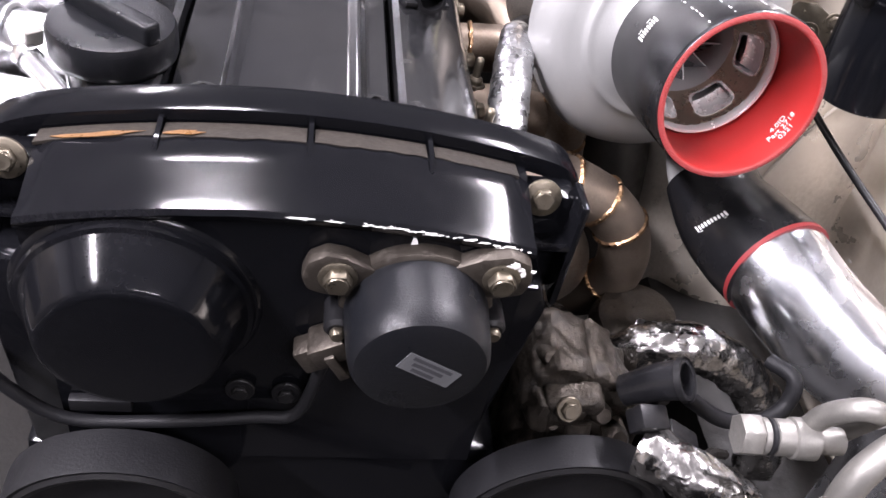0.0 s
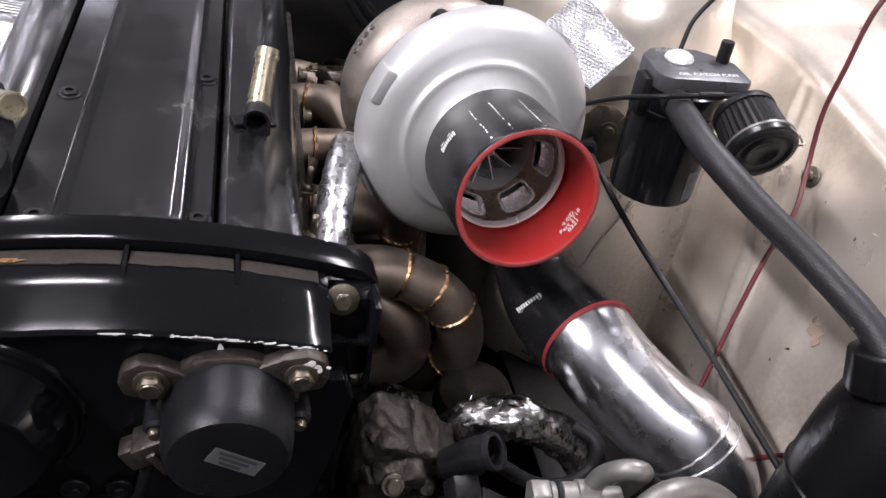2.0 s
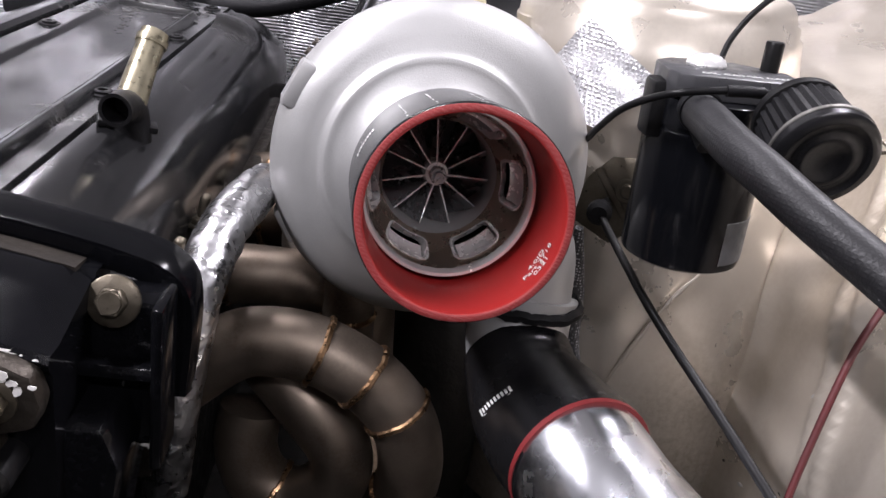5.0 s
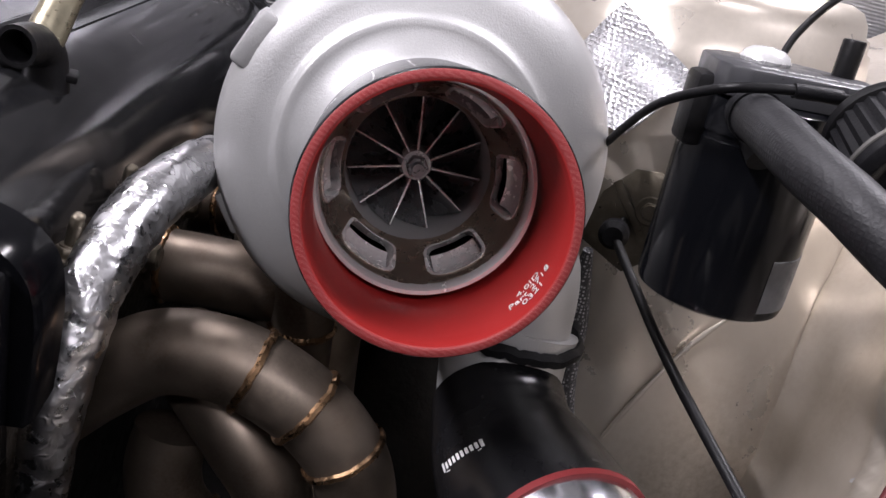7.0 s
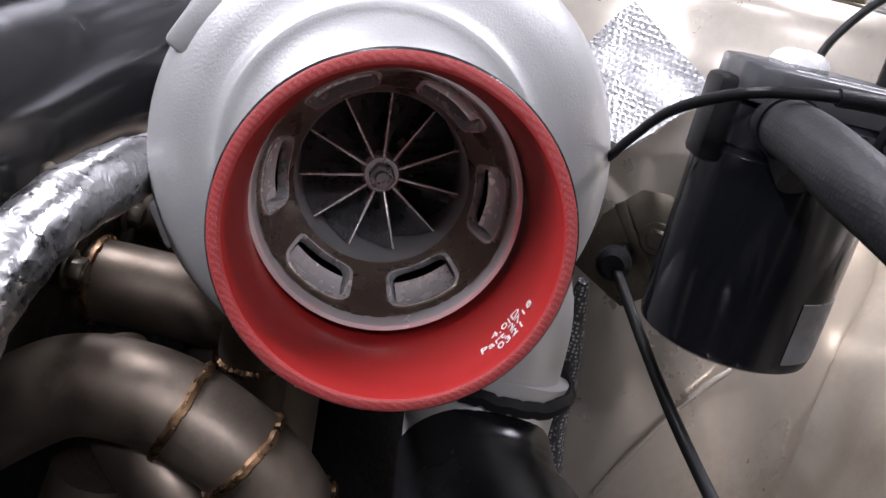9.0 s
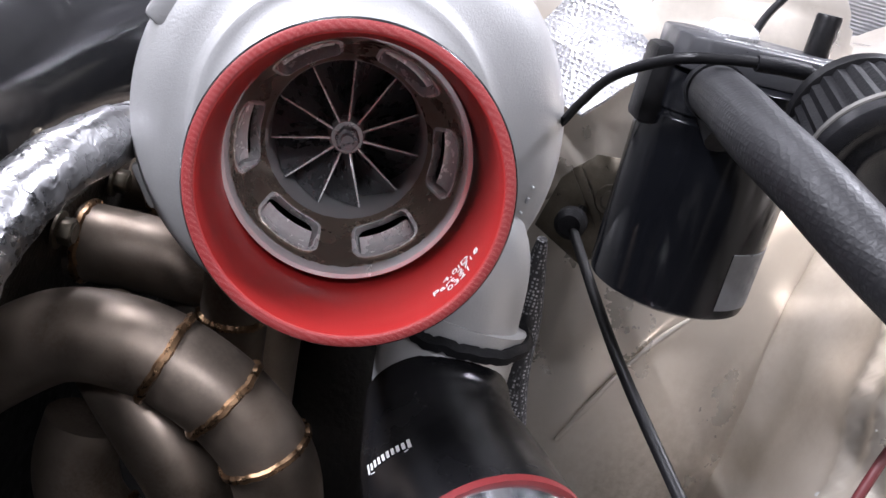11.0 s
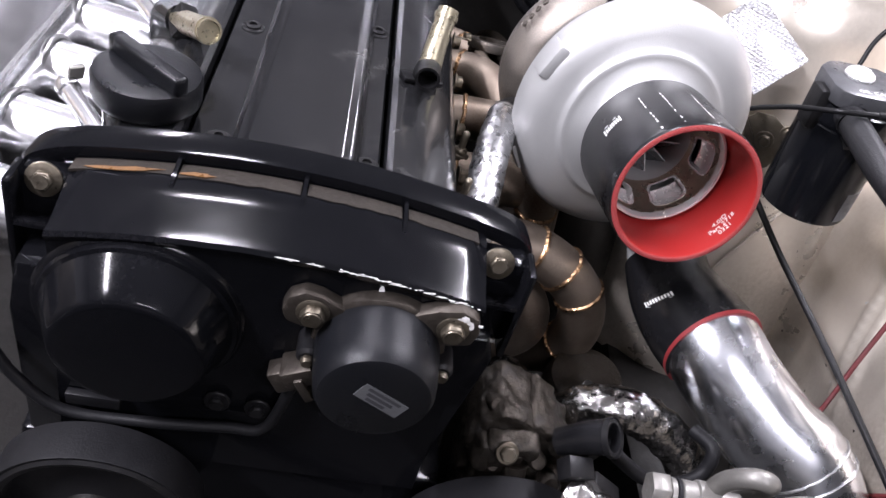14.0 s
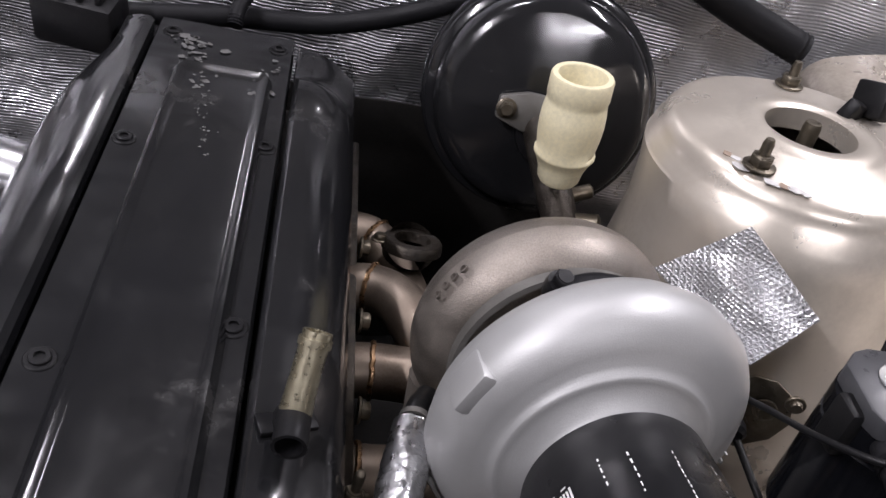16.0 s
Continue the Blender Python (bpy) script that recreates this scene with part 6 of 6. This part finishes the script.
for k in range(26):
    u, w = (rnd.uniform(-0.05, 0.27) + 0.6) / 1.35, rnd.uniform(0.42, 0.78)
    q = Vector(fender_point(u, w))
    way = (Vector(fender_point(u + 0.01, w)) - q).cross(Vector(fender_point(u, w + 0.02)) - q)
    way = way if way.x < 0 else -way
    size = 0.0007 + 0.0022 * rnd.random() ** 3
    part("speck", blotch(8, size * rnd.uniform(1.0, 3.0), size, aim(q + way.normalized() * 0.0003, way) @ pose(0, 0, 0, 0, 0, rnd.uniform(0, 180)), 700 + k, 0.0003), M["dirty_alloy"] if k % 3 else M["chipped"], apron, "speck of dirt" if k == 0 else "", flat=True)
hw = thing("strut_bracket", (0.50, 0.50, 1.01), "black bent bracket on the strut tower", "bracket")
part("arm", box(0.03, 0.012, 0.02, 0.003, pose(0.497, 0.492, 1.02, 10, 20, 35)), M["dull_black"], hw)
part("clip", box(0.016, 0.03, 0.03, 0.003, pose(0.515, 0.50, 1.03, -20, 15, 20)), M["dull_black"], hw)

# studs and rods beside the exhaust cover
for y in (0.105, 0.15, 0.215):
    st = thing("head_stud", (0.121, y, 0.84), "dark steel stud beside the valve cover", "stud")
    part("stud", tube([(0.1195, y, 0.842), (0.1215, y + 0.004, 0.862), (0.122, y + 0.005, 0.864)], 0.0032, 10), M["bolt_steel"], st)
    bolt("stud_nut", st, (0.1198, y + 0.0005, 0.846), (0.1, 0.15, 1), 0.0062, 0.006, M["bolt_steel"], 0.0085)
for k in range(7):
    a = radians(-4 - 4.2 * k)
    m = Matrix((SIDE * -math.sin(a) + RISE * math.cos(a), AX, SIDE * math.cos(a) + RISE * math.sin(a))).transposed().to_4x4()
    m.translation = TB @ Vector((0.0945 * math.cos(a), 0.0945 * math.sin(a), -0.1135))
    part("cast_mark", box(0.0012 + 0.0018 * (k % 2), 0.005, 0.0014, 0.0003, m), M["cast_aluminium"], turbo)
low = thing("oil_filter_housing", (0.285, 0.14, 0.60), "dark oily casting below the charge pipe", "housing")
part("casting", lathe([(0, 0), (0.034, 0), (0.038, 0.01), (0.038, 0.075), (0.033, 0.088), (0.02, 0.092), (0, 0.092)], pose(0.292, 0.15, 0.60, 8, -6, 0), 32), M["dirty_alloy"], low)
part("foil_scrap", sheet(lambda u, v: (0.272 + 0.04 * u + 0.004 * noise.noise(Vector((u * 4, v * 4, 3))), 0.118 + 0.006 * noise.noise(Vector((u * 5, v * 5, 0))), 0.672 + 0.03 * v), 14, 10, 0.0006), M["foil"], low, "torn scrap of foil", 25)
